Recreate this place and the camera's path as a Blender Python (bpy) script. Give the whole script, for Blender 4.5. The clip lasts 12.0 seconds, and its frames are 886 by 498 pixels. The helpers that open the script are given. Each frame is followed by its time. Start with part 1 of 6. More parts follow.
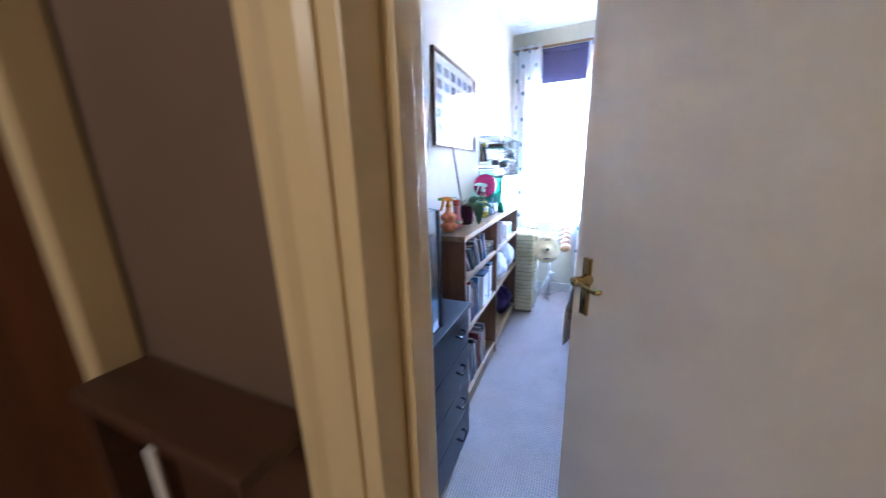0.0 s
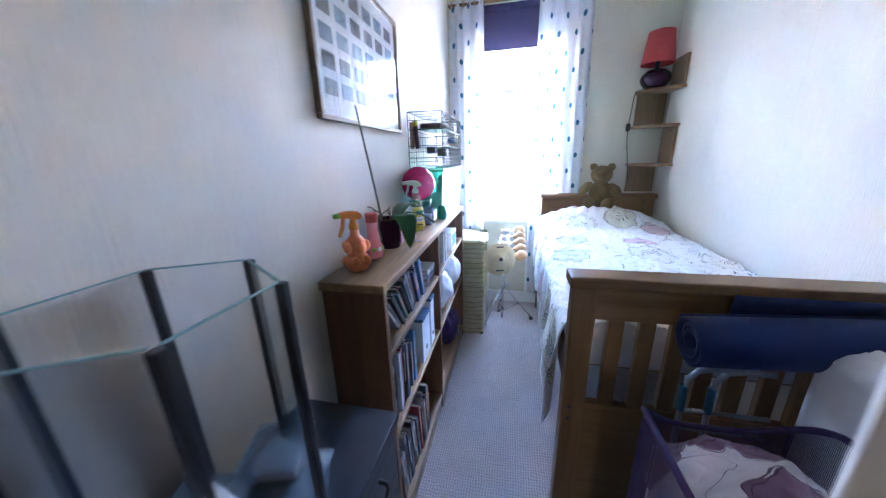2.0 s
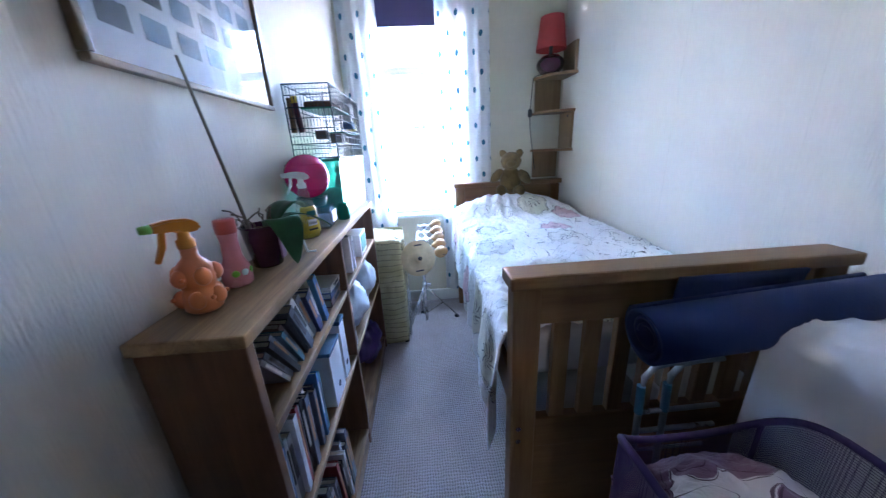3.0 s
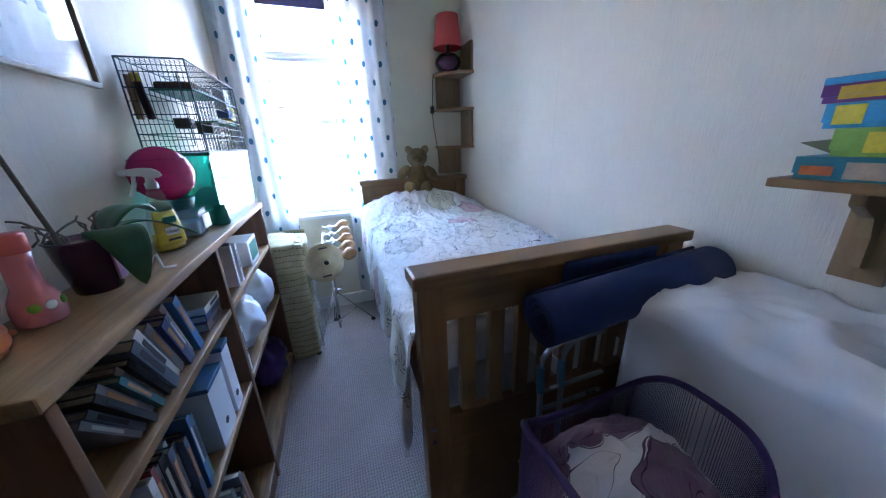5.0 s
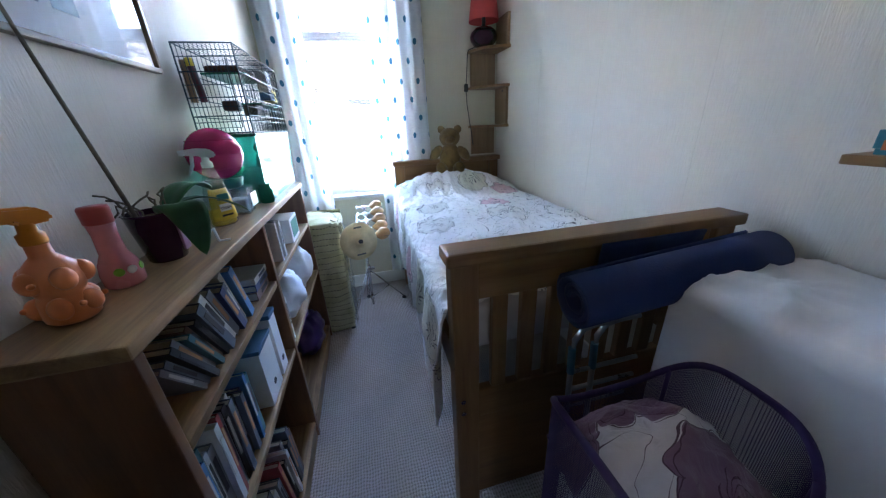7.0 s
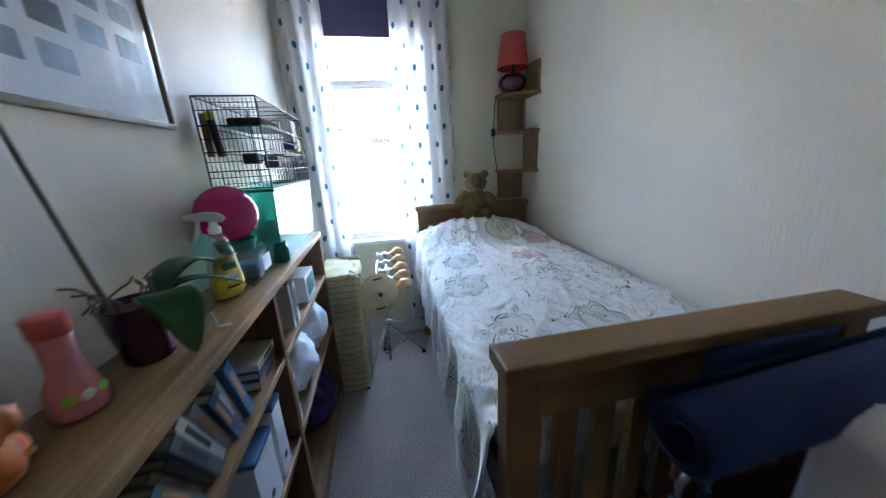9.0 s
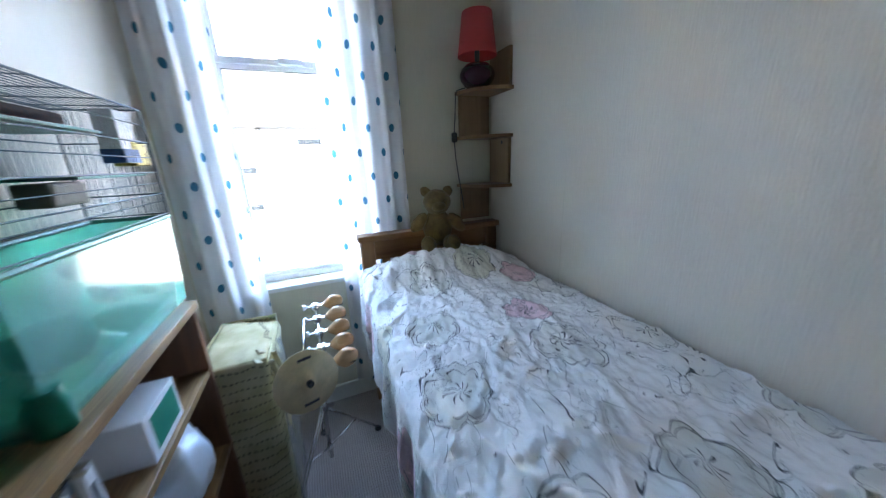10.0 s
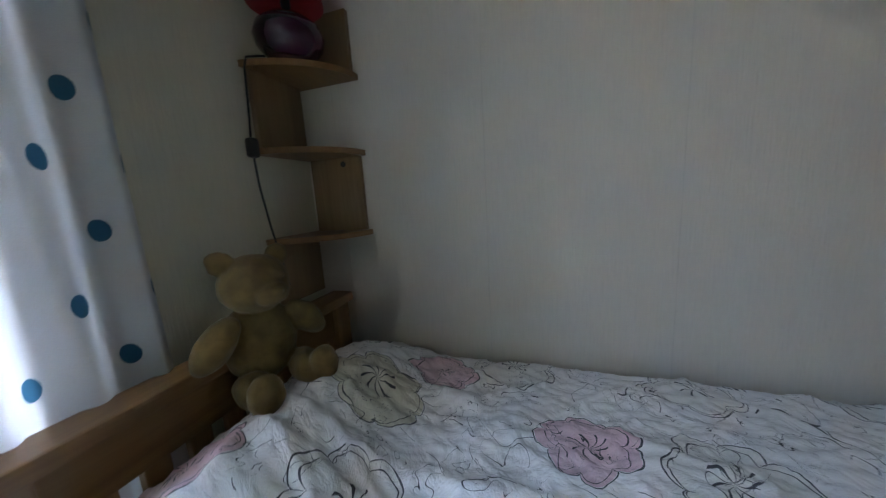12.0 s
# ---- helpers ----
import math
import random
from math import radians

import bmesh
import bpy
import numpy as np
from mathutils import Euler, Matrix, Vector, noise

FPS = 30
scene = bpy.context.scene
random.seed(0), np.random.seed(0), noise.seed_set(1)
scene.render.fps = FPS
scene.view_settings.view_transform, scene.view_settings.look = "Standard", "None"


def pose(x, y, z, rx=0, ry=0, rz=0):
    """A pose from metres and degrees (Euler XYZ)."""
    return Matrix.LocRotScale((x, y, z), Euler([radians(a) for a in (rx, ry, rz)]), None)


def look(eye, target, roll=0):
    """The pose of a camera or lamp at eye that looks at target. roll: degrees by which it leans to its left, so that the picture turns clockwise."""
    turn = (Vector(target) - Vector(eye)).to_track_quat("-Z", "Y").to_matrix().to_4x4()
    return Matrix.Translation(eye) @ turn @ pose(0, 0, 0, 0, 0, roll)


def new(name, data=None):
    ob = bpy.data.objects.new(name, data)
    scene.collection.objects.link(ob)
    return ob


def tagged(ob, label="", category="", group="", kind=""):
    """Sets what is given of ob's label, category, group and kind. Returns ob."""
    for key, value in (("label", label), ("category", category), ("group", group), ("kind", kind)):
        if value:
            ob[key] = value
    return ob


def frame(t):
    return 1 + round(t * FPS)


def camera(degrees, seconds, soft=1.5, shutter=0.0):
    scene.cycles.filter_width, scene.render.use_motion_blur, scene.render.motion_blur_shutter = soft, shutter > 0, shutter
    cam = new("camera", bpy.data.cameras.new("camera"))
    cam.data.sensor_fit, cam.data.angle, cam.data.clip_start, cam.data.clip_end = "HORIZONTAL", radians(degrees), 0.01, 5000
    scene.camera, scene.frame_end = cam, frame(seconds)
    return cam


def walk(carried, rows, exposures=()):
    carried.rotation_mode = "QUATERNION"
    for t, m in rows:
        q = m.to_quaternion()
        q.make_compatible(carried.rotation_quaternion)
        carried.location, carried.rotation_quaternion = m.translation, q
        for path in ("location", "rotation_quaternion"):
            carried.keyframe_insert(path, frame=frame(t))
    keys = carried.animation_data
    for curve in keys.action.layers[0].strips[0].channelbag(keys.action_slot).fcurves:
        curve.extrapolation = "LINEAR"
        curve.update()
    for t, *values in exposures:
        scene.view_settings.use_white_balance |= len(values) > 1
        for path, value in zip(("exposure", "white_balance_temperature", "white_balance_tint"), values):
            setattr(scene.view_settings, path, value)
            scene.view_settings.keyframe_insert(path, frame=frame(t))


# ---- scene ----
cam = camera(109.9, 12.0, soft=1.2, shutter=0.4)
PATH = [
    (0, (0.707, 0.424, 1.338), (-0.070, 2.205, 0.855), -1.5),
    (0.5, (0.611, 0.648, 1.358), (0.241, 2.551, 0.867), -2.1),
    (1, (0.603, 0.852, 1.353), (0.206, 2.735, 0.806), -2.0),
    (1.5, (0.564, 0.975, 1.352), (0.034, 2.821, 0.795), -1.6),
    (2, (0.543, 1.1, 1.358), (0.128, 2.972, 0.789), -1.5),
    (2.5, (0.536, 1.277, 1.326), (0.345, 3.188, 0.77), -2.0),
    (3, (0.53, 1.346, 1.309), (0.641, 3.246, 0.697), -2.9),
    (3.5, (0.544, 1.359, 1.317), (0.846, 3.239, 0.702), -2.9),
    (5.5, (0.586, 1.385, 1.288), (1.23, 3.154, 0.614), -1.8),
    (6, (0.565, 1.375, 1.283), (1.098, 3.159, 0.553), -2.4),
    (6.5, (0.574, 1.372, 1.284), (1.047, 3.164, 0.534), -2.8),
    (8.5, (0.531, 1.403, 1.339), (0.832, 3.281, 0.718), -2.7),
    (9, (0.547, 1.58, 1.358), (0.905, 3.47, 0.81), -2.7),
    (9.5, (0.583, 1.81, 1.402), (1.019, 3.673, 0.82), -2.4),
    (10, (0.597, 2.158, 1.416), (1.321, 3.939, 0.865), -2.4),
    (10.5, (0.618, 2.44, 1.381), (1.51, 4.167, 0.909), -2.1),
    (11, (0.64, 2.739, 1.365), (1.889, 4.243, 0.942), -1.7),
    (11.5, (0.672, 3.02, 1.3), (2.395, 3.996, 1.031), -1.7),
    (12, (0.685, 3.112, 1.367), (2.56, 3.723, 1.037), -3.6),
]
EXPOSURES = [(0, 8.55, 5450, 17), (0.5, 8.45, 5550, 17), (1.0, 8.1, 5700, 18), (1.5, 7.97, 5800, 18), (2.5, 7.6, 5650, 16), (3.5, 7.14, 5600, 15), (5.5, 6.87, 5750, 13), (6.5, 6.78, 6000, 12), (8.5, 6.75, 6400, 8), (9.0, 6.52, 6400, 8), (9.5, 6.3, 6300, 7), (11.0, 5.75, 6150, 7), (11.5, 5.44, 6200, 8), (12.0, 5.52, 6900, 9)]
walk(cam, [(t, look(eye, target, roll)) for t, eye, target, roll in PATH], EXPOSURES)

# ---- light: an overcast-bright day beyond one window, and a dim warm landing ----
world = bpy.data.worlds.new("sky")
scene.world = world
world.use_nodes = True
sky = world.node_tree.nodes.new("ShaderNodeTexSky")
sky.sky_type = "NISHITA"
sky.sun_disc = False
sky.sun_elevation, sky.sun_rotation = radians(48), radians(200)
sky.air_density, sky.dust_density = 1.0, 3.0
background = world.node_tree.nodes["Background"]
world.node_tree.links.new(sky.outputs[0], background.inputs[0])
background.inputs[1].default_value = 0.15

sun_data = bpy.data.lights.new("sun", "SUN")
sun_data.energy, sun_data.angle, sun_data.color = 0.6, radians(10), (1.0, 0.96, 0.90)
sun_lamp = new("sun", sun_data)
sun_lamp.matrix_world = look((-5, -16, 19), (0, 0, 0))

portal_data = bpy.data.lights.new("window_portal", "AREA")
portal_data.shape, portal_data.size, portal_data.size_y = "RECTANGLE", 0.66, 1.66
portal_data.cycles.is_portal = True
portal = new("window_portal", portal_data)
portal.matrix_world = look((0.53, 4.10, 1.6), (0.53, 3.0, 1.6))

# added fill light, unseen, that brightens the landing and the door
landing_data = bpy.data.lights.new("landing_fill", "POINT")
landing_data.energy, landing_data.color, landing_data.shadow_soft_size = 0.076, (1.0, 0.88, 0.70), 0.06
landing_fill_lamp = new("landing_fill", landing_data)
landing_fill_lamp.location = (0.30, -1.0, 2.1)


# ---- materials ----
def tree(name):
    m = bpy.data.materials.new(name)
    m.use_nodes = True
    t = m.node_tree
    return m, t, t.nodes["Principled BSDF"]


def node(t, kind, **values):
    n = t.nodes.new(kind)
    for k, v in values.items():
        n.inputs[k.replace("_", " ")].default_value = v
    return n


def coords(t, stretch=(1, 1, 1), which="Object"):
    tc = t.nodes.new("ShaderNodeTexCoord")
    mp = t.nodes.new("ShaderNodeMapping")
    mp.inputs["Scale"].default_value = stretch
    t.links.new(tc.outputs[which], mp.inputs["Vector"])
    return mp.outputs["Vector"]


def noise_of(t, vector, scale, detail=3.0, rough=0.6, distort=0.0):
    n = node(t, "ShaderNodeTexNoise", Scale=scale, Detail=detail, Roughness=rough, Distortion=distort)
    t.links.new(vector, n.inputs["Vector"])
    return n.outputs["Fac"]


def ramp(t, fac, *stops):
    r = t.nodes.new("ShaderNodeValToRGB")
    while len(r.color_ramp.elements) < len(stops):
        r.color_ramp.elements.new(0.5)
    for e, (p, c) in zip(r.color_ramp.elements, stops):
        e.position, e.color = p, (*c[:3], 1)
    t.links.new(fac, r.inputs["Fac"])
    return r.outputs["Color"]


def mixed(t, fac, a, b, mode="MIX"):
    m = t.nodes.new("ShaderNodeMix")
    m.data_type, m.blend_type = "RGBA", mode
    for sock, v in ((m.inputs[0], fac), (m.inputs[6], a), (m.inputs[7], b)):
        if isinstance(v, bpy.types.NodeSocket):
            t.links.new(v, sock)
        else:
            sock.default_value = v if isinstance(v, (int, float)) else (*v[:3], 1)
    return m.outputs[2]


def calc(t, op, a, b=0.0, c=0.0):
    m = t.nodes.new("ShaderNodeMath")
    m.operation = op
    for sock, v in zip(m.inputs, (a, b, c)):
        if isinstance(v, bpy.types.NodeSocket):
            t.links.new(v, sock)
        else:
            sock.default_value = v
    return m.outputs[0]


def bumped(t, bsdf, height, strength, distance=0.002):
    b = node(t, "ShaderNodeBump", Strength=strength, Distance=distance)
    t.links.new(height, b.inputs["Height"])
    t.links.new(b.outputs[0], bsdf.inputs["Normal"])


def dim(c, k):
    return tuple(min(1.0, x * k) for x in c)


def plain(name, colour, rough=0.5, metal=0.0, var=0.12, scale=12.0, bump=0.15, grain=150.0, stretch=(1, 1, 1), sheen=0.0, coat=0.0):
    m, t, b = tree(name)
    v = coords(t, stretch)
    large, fine = noise_of(t, v, scale), noise_of(t, v, grain, 2.0)
    tone = ramp(t, large, (0.3, dim(colour, 1 - var)), (0.7, dim(colour, 1 + var)))
    t.links.new(mixed(t, calc(t, "MULTIPLY", fine, 0.25), tone, dim(colour, 1 - 1.6 * var)), b.inputs["Base Color"])
    t.links.new(calc(t, "MULTIPLY_ADD", large, 0.2, rough - 0.1), b.inputs["Roughness"])
    b.inputs["Metallic"].default_value = metal
    b.inputs["Sheen Weight"].default_value = sheen
    b.inputs["Coat Weight"].default_value = coat
    if bump:
        bumped(t, b, fine, bump, 0.001)
    return m


def timber(name, light, dark, axis, rough=0.45, knots=True, streak=26.0):
    """Pine or stained wood with its grain along one axis (0, 1 or 2)."""
    m, t, b = tree(name)
    s = [1.0, 1.0, 1.0]
    s[axis] = 0.07
    v = coords(t, s)
    grain = noise_of(t, v, streak, 4.0, 0.65, 0.6)
    fine = noise_of(t, v, streak * 7, 2.0)
    tone = ramp(t, grain, (0.28, dark), (0.5, tuple((a + c) / 2 for a, c in zip(light, dark))), (0.72, light))
    tone = mixed(t, calc(t, "MULTIPLY", fine, 0.35), tone, dim(dark, 0.8))
    info = t.nodes.new("ShaderNodeObjectInfo")
    tone = mixed(t, calc(t, "MULTIPLY", info.outputs["Random"], 0.22), tone, dim(light, 0.75))
    if knots:
        k = node(t, "ShaderNodeTexVoronoi", Scale=5.0)
        s2 = [1.0, 1.0, 1.0]
        s2[axis] = 0.45
        t.links.new(coords(t, s2), k.inputs["Vector"])
        tone = mixed(t, ramp(t, k.outputs["Distance"], (0.03, (0.8, 0.8, 0.8)), (0.085, (0, 0, 0))), tone, dim(dark, 0.45))
    t.links.new(tone, b.inputs["Base Color"])
    t.links.new(calc(t, "MULTIPLY_ADD", grain, 0.25, rough - 0.12), b.inputs["Roughness"])
    bumped(t, b, fine, 0.2, 0.0008)
    return m


def wall_paper(name, colour):
    """Off-white blown vinyl with vertical strands, joined in drops about half a metre wide."""
    m, t, b = tree(name)
    strands = noise_of(t, coords(t, (1, 1, 0.06)), 190.0, 3.0, 0.7)
    beads = noise_of(t, coords(t, (1, 1, 0.35)), 260.0, 2.0, 0.5)
    broad = noise_of(t, coords(t), 1.6, 3.0)
    height = calc(t, "MULTIPLY_ADD", beads, 0.5, strands)
    tone = ramp(t, broad, (0.3, dim(colour, 0.95)), (0.7, dim(colour, 1.03)))
    tone = mixed(t, ramp(t, strands, (0.35, (0.12, 0.12, 0.12)), (0.6, (0, 0, 0))), tone, dim(colour, 0.62))
    sep = t.nodes.new("ShaderNodeSeparateXYZ")
    t.links.new(coords(t), sep.inputs[0])
    drop = calc(t, "ABSOLUTE", calc(t, "SUBTRACT", calc(t, "FRACT", calc(t, "MULTIPLY", calc(t, "ADD", sep.outputs[0], sep.outputs[1]), 1.92)), 0.5))
    seam = calc(t, "LESS_THAN", drop, 0.0022)
    tone = mixed(t, calc(t, "MULTIPLY", seam, 0.18), tone, dim(colour, 0.6))
    t.links.new(tone, b.inputs["Base Color"])
    b.inputs["Roughness"].default_value = 0.62
    bumped(t, b, calc(t, "SUBTRACT", height, seam), 0.8, 0.0024)
    return m


def looped_carpet(name):
    m, t, b = tree(name)
    v = coords(t)
    sep = t.nodes.new("ShaderNodeSeparateXYZ")
    t.links.new(v, sep.inputs[0])
    rib = calc(t, "SINE", calc(t, "MULTIPLY_ADD", sep.outputs[0], 560.0, calc(t, "MULTIPLY", noise_of(t, v, 21.0), 8.0)))
    loop = calc(t, "SINE", calc(t, "MULTIPLY_ADD", sep.outputs[1], 470.0, calc(t, "MULTIPLY", noise_of(t, v, 24.0), 11.0)))
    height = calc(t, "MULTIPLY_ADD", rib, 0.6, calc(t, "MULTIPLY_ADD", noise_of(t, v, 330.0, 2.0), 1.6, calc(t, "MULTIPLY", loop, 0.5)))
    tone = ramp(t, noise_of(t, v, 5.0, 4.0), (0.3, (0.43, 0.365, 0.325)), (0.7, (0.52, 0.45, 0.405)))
    # low spots between loops are darkened by height, painting in their shade
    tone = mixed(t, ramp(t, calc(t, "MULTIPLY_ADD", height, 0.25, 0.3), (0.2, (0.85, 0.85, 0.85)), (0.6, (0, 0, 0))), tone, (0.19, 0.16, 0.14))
    t.links.new(tone, b.inputs["Base Color"])
    b.inputs["Roughness"].default_value = 0.95
    b.inputs["Sheen Weight"].default_value = 0.2
    bumped(t, b, height, 0.8, 0.003)
    return m


def clear(name, colour=(1, 1, 1), rough=0.0, ior=1.45, milk=0.0):
    m, t, b = tree(name)
    gloss = node(t, "ShaderNodeBsdfGlossy", Roughness=max(rough, 0.01))
    through_it = t.nodes.new("ShaderNodeBsdfTransparent")
    through_it.inputs["Color"].default_value = (*colour, 1)
    facing = node(t, "ShaderNodeLayerWeight", Blend=0.5)
    f0 = ((ior - 1) / (ior + 1)) ** 2
    shine = calc(t, "MULTIPLY_ADD", calc(t, "POWER", facing.outputs["Facing"], 5.0), 1 - f0, f0)
    mix = t.nodes.new("ShaderNodeMixShader")
    t.links.new(shine, mix.inputs[0])
    t.links.new(through_it.outputs[0], mix.inputs[1])
    t.links.new(gloss.outputs[0], mix.inputs[2])
    last = mix.outputs[0]
    if milk:
        b.inputs["Base Color"].default_value = (*dim(colour, 0.95), 1)
        b.inputs["Roughness"].default_value = 0.3
        both = t.nodes.new("ShaderNodeMixShader")
        both.inputs[0].default_value = milk
        t.links.new(last, both.inputs[1])
        t.links.new(b.outputs[0], both.inputs[2])
        last = both.outputs[0]
    t.links.new(last, t.nodes["Material Output"].inputs["Surface"])
    return m


def dotted_voile(name):
    """Thin white curtain cloth with staggered blue dots, laid out in the cloth's own metres (UV)."""
    m, t, b = tree(name)
    uv = t.nodes.new("ShaderNodeTexCoord").outputs["UV"]
    sep = t.nodes.new("ShaderNodeSeparateXYZ")
    t.links.new(uv, sep.inputs[0])
    px, pz = 0.118, 0.245
    u, w = calc(t, "DIVIDE", sep.outputs[0], px), calc(t, "DIVIDE", sep.outputs[1], pz)
    odd = calc(t, "MULTIPLY", calc(t, "MODULO", calc(t, "FLOOR", u), 2.0), 0.5)
    du = calc(t, "MULTIPLY", calc(t, "SUBTRACT", calc(t, "FRACT", u), 0.5), px)
    dw = calc(t, "MULTIPLY", calc(t, "SUBTRACT", calc(t, "FRACT", calc(t, "ADD", w, odd)), 0.5), pz)
    r = calc(t, "SQRT", calc(t, "ADD", calc(t, "MULTIPLY", du, du), calc(t, "MULTIPLY", dw, dw)))
    dot = calc(t, "LESS_THAN", r, 0.0205)
    weave = noise_of(t, uv, 420.0, 2.0)
    cloth = ramp(t, weave, (0.3, (0.74, 0.735, 0.755)), (0.7, (0.82, 0.815, 0.83)))
    tone = mixed(t, dot, cloth, (0.05, 0.17, 0.28))
    t.links.new(tone, b.inputs["Base Color"])
    b.inputs["Roughness"].default_value = 0.9
    b.inputs["Specular IOR Level"].default_value = 0.1
    back = t.nodes.new("ShaderNodeBsdfTranslucent")
    t.links.new(tone, back.inputs["Color"])
    mix = t.nodes.new("ShaderNodeMixShader")
    mix.inputs[0].default_value = 0.47
    t.links.new(b.outputs[0], mix.inputs[1])
    t.links.new(back.outputs[0], mix.inputs[2])
    t.links.new(mix.outputs[0], t.nodes["Material Output"].inputs["Surface"])
    bumped(t, b, weave, 0.2, 0.0005)
    return m


def flowered_cotton(name, size=0.31, cream=(0.90, 0.88, 0.86), line=(0.06, 0.05, 0.07), fills=None, petals=9.0, fill_amount=0.65, reach=1.0, sketch=1.0, broken=0.0, wander=0.13):
    """White cotton printed with outlined open flowers scattered at about one to a cell, with curling stems."""
    fills = fills or [(0.72, 0.48, 0.54), (0.66, 0.63, 0.50), (0.80, 0.78, 0.74), (0.66, 0.66, 0.62)]
    m, t, b = tree(name)
    uv = t.nodes.new("ShaderNodeTexCoord").outputs["UV"]
    warp = t.nodes.new("ShaderNodeVectorMath")
    warp.operation = "MULTIPLY_ADD"
    wob = node(t, "ShaderNodeTexNoise", Scale=7.0, Detail=2.0)
    t.links.new(uv, wob.inputs["Vector"])
    t.links.new(wob.outputs["Color"], warp.inputs[0])
    warp.inputs[1].default_value = (wander, wander, 0)
    t.links.new(uv, warp.inputs[2])
    cell = node(t, "ShaderNodeTexVoronoi", Scale=1.0 / size, Randomness=0.62)
    cell.voronoi_dimensions = "2D"
    t.links.new(warp.outputs[0], cell.inputs["Vector"])
    off = t.nodes.new("ShaderNodeVectorMath")
    off.operation = "SUBTRACT"
    t.links.new(warp.outputs[0], off.inputs[0])
    t.links.new(cell.outputs["Position"], off.inputs[1])
    sep = t.nodes.new("ShaderNodeSeparateXYZ")
    t.links.new(off.outputs[0], sep.inputs[0])
    tint = t.nodes.new("ShaderNodeSeparateColor")
    t.links.new(cell.outputs["Color"], tint.inputs[0])
    x, y = sep.outputs[0], sep.outputs[1]
    r = calc(t, "SQRT", calc(t, "ADD", calc(t, "MULTIPLY", x, x), calc(t, "MULTIPLY", y, y)))
    ang = calc(t, "ADD", calc(t, "ARCTAN2", y, x), calc(t, "MULTIPLY", tint.outputs[0], 6.0))
    lobes = calc(t, "ABSOLUTE", calc(t, "SINE", calc(t, "MULTIPLY", ang, petals / 2)))
    span = calc(t, "MULTIPLY_ADD", tint.outputs[1], 0.12 * size * reach, 0.30 * size * reach)
    edge = calc(t, "MULTIPLY", span, calc(t, "MULTIPLY_ADD", calc(t, "POWER", lobes, 0.6), 0.17, 0.80))
    gap = calc(t, "SUBTRACT", r, edge)
    pen = calc(t, "MULTIPLY_ADD", noise_of(t, uv, 16.0, 1.0), 0.006, -0.0005)
    outline = calc(t, "LESS_THAN", calc(t, "ABSOLUTE", gap), calc(t, "MULTIPLY", pen, 0.55))
    stray = calc(t, "ADD", gap, calc(t, "MULTIPLY_ADD", noise_of(t, uv, 7.0, 1.0), 0.07, -0.022))
    outline = calc(t, "MAXIMUM", outline, calc(t, "LESS_THAN", calc(t, "ABSOLUTE", stray), calc(t, "MULTIPLY", pen, 0.42)))
    seam = calc(t, "LESS_THAN", calc(t, "MULTIPLY", calc(t, "ABSOLUTE", calc(t, "SINE", calc(t, "MULTIPLY", ang, petals / 2))), r), 0.0020)
    seam = calc(t, "MULTIPLY", seam, calc(t, "MULTIPLY", calc(t, "LESS_THAN", gap, 0.0), calc(t, "GREATER_THAN", r, calc(t, "MULTIPLY", span, 0.72))))
    heart = calc(t, "MULTIPLY", calc(t, "LESS_THAN", r, calc(t, "MULTIPLY", span, 0.34)),
                 calc(t, "GREATER_THAN", calc(t, "SINE", calc(t, "MULTIPLY_ADD", ang, 9.0, calc(t, "MULTIPLY", r, 120.0 * 0.34 / size))), 0.80))
    curl = calc(t, "LESS_THAN", calc(t, "ABSOLUTE", calc(t, "SUBTRACT", noise_of(t, uv, 5.6 * 0.34 / size, 0.0, 0.5, 1.2), 0.5)), 0.0032)
    curl = calc(t, "MULTIPLY", curl, calc(t, "GREATER_THAN", gap, 0.0))
    if broken:
        pause = noise_of(t, uv, 19.0, 1.0)
        outline = calc(t, "MULTIPLY", outline, calc(t, "GREATER_THAN", pause, broken))
        curl = calc(t, "MULTIPLY", curl, calc(t, "GREATER_THAN", pause, broken + 0.18))
    if sketch:
        for scale, seed in ((11.0, 0.0), (17.0, 4.0)):
            field = noise_of(t, uv, scale, 0.0, 0.5, 1.6 + seed * 0.2)
            where = noise_of(t, uv, 6.5 + seed, 1.0)
            thin = calc(t, "LESS_THAN", calc(t, "ABSOLUTE", calc(t, "SUBTRACT", field, 0.52)), 0.0075 * sketch)
            curl = calc(t, "MAXIMUM", curl, calc(t, "MULTIPLY", thin, calc(t, "GREATER_THAN", where, 0.545)))
    ink = calc(t, "MAXIMUM", calc(t, "MAXIMUM", outline, seam), calc(t, "MAXIMUM", heart, curl))
    chosen = ramp(t, tint.outputs[2], (0.0, fills[0]), (0.27, fills[1]), (0.52, fills[2]), (0.76, fills[3]))
    for n in t.nodes:
        if n.bl_idname == "ShaderNodeValToRGB" and len(n.color_ramp.elements) == 4:
            n.color_ramp.interpolation = "CONSTANT"
    base = ramp(t, noise_of(t, uv, 3.0), (0.3, dim(cream, 0.96)), (0.7, dim(cream, 1.03)))
    shade = mixed(t, calc(t, "MULTIPLY", calc(t, "LESS_THAN", calc(t, "ADD", gap, calc(t, "MULTIPLY", noise_of(t, uv, 12.0), 0.02)), 0.008), fill_amount), base, chosen)
    t.links.new(mixed(t, calc(t, "MULTIPLY", ink, 0.95), shade, line), b.inputs["Base Color"])
    b.inputs["Roughness"].default_value = 0.85
    b.inputs["Sheen Weight"].default_value = 0.15
    folds = noise_of(t, uv, 13.0, 4.0, 0.55, 1.6)
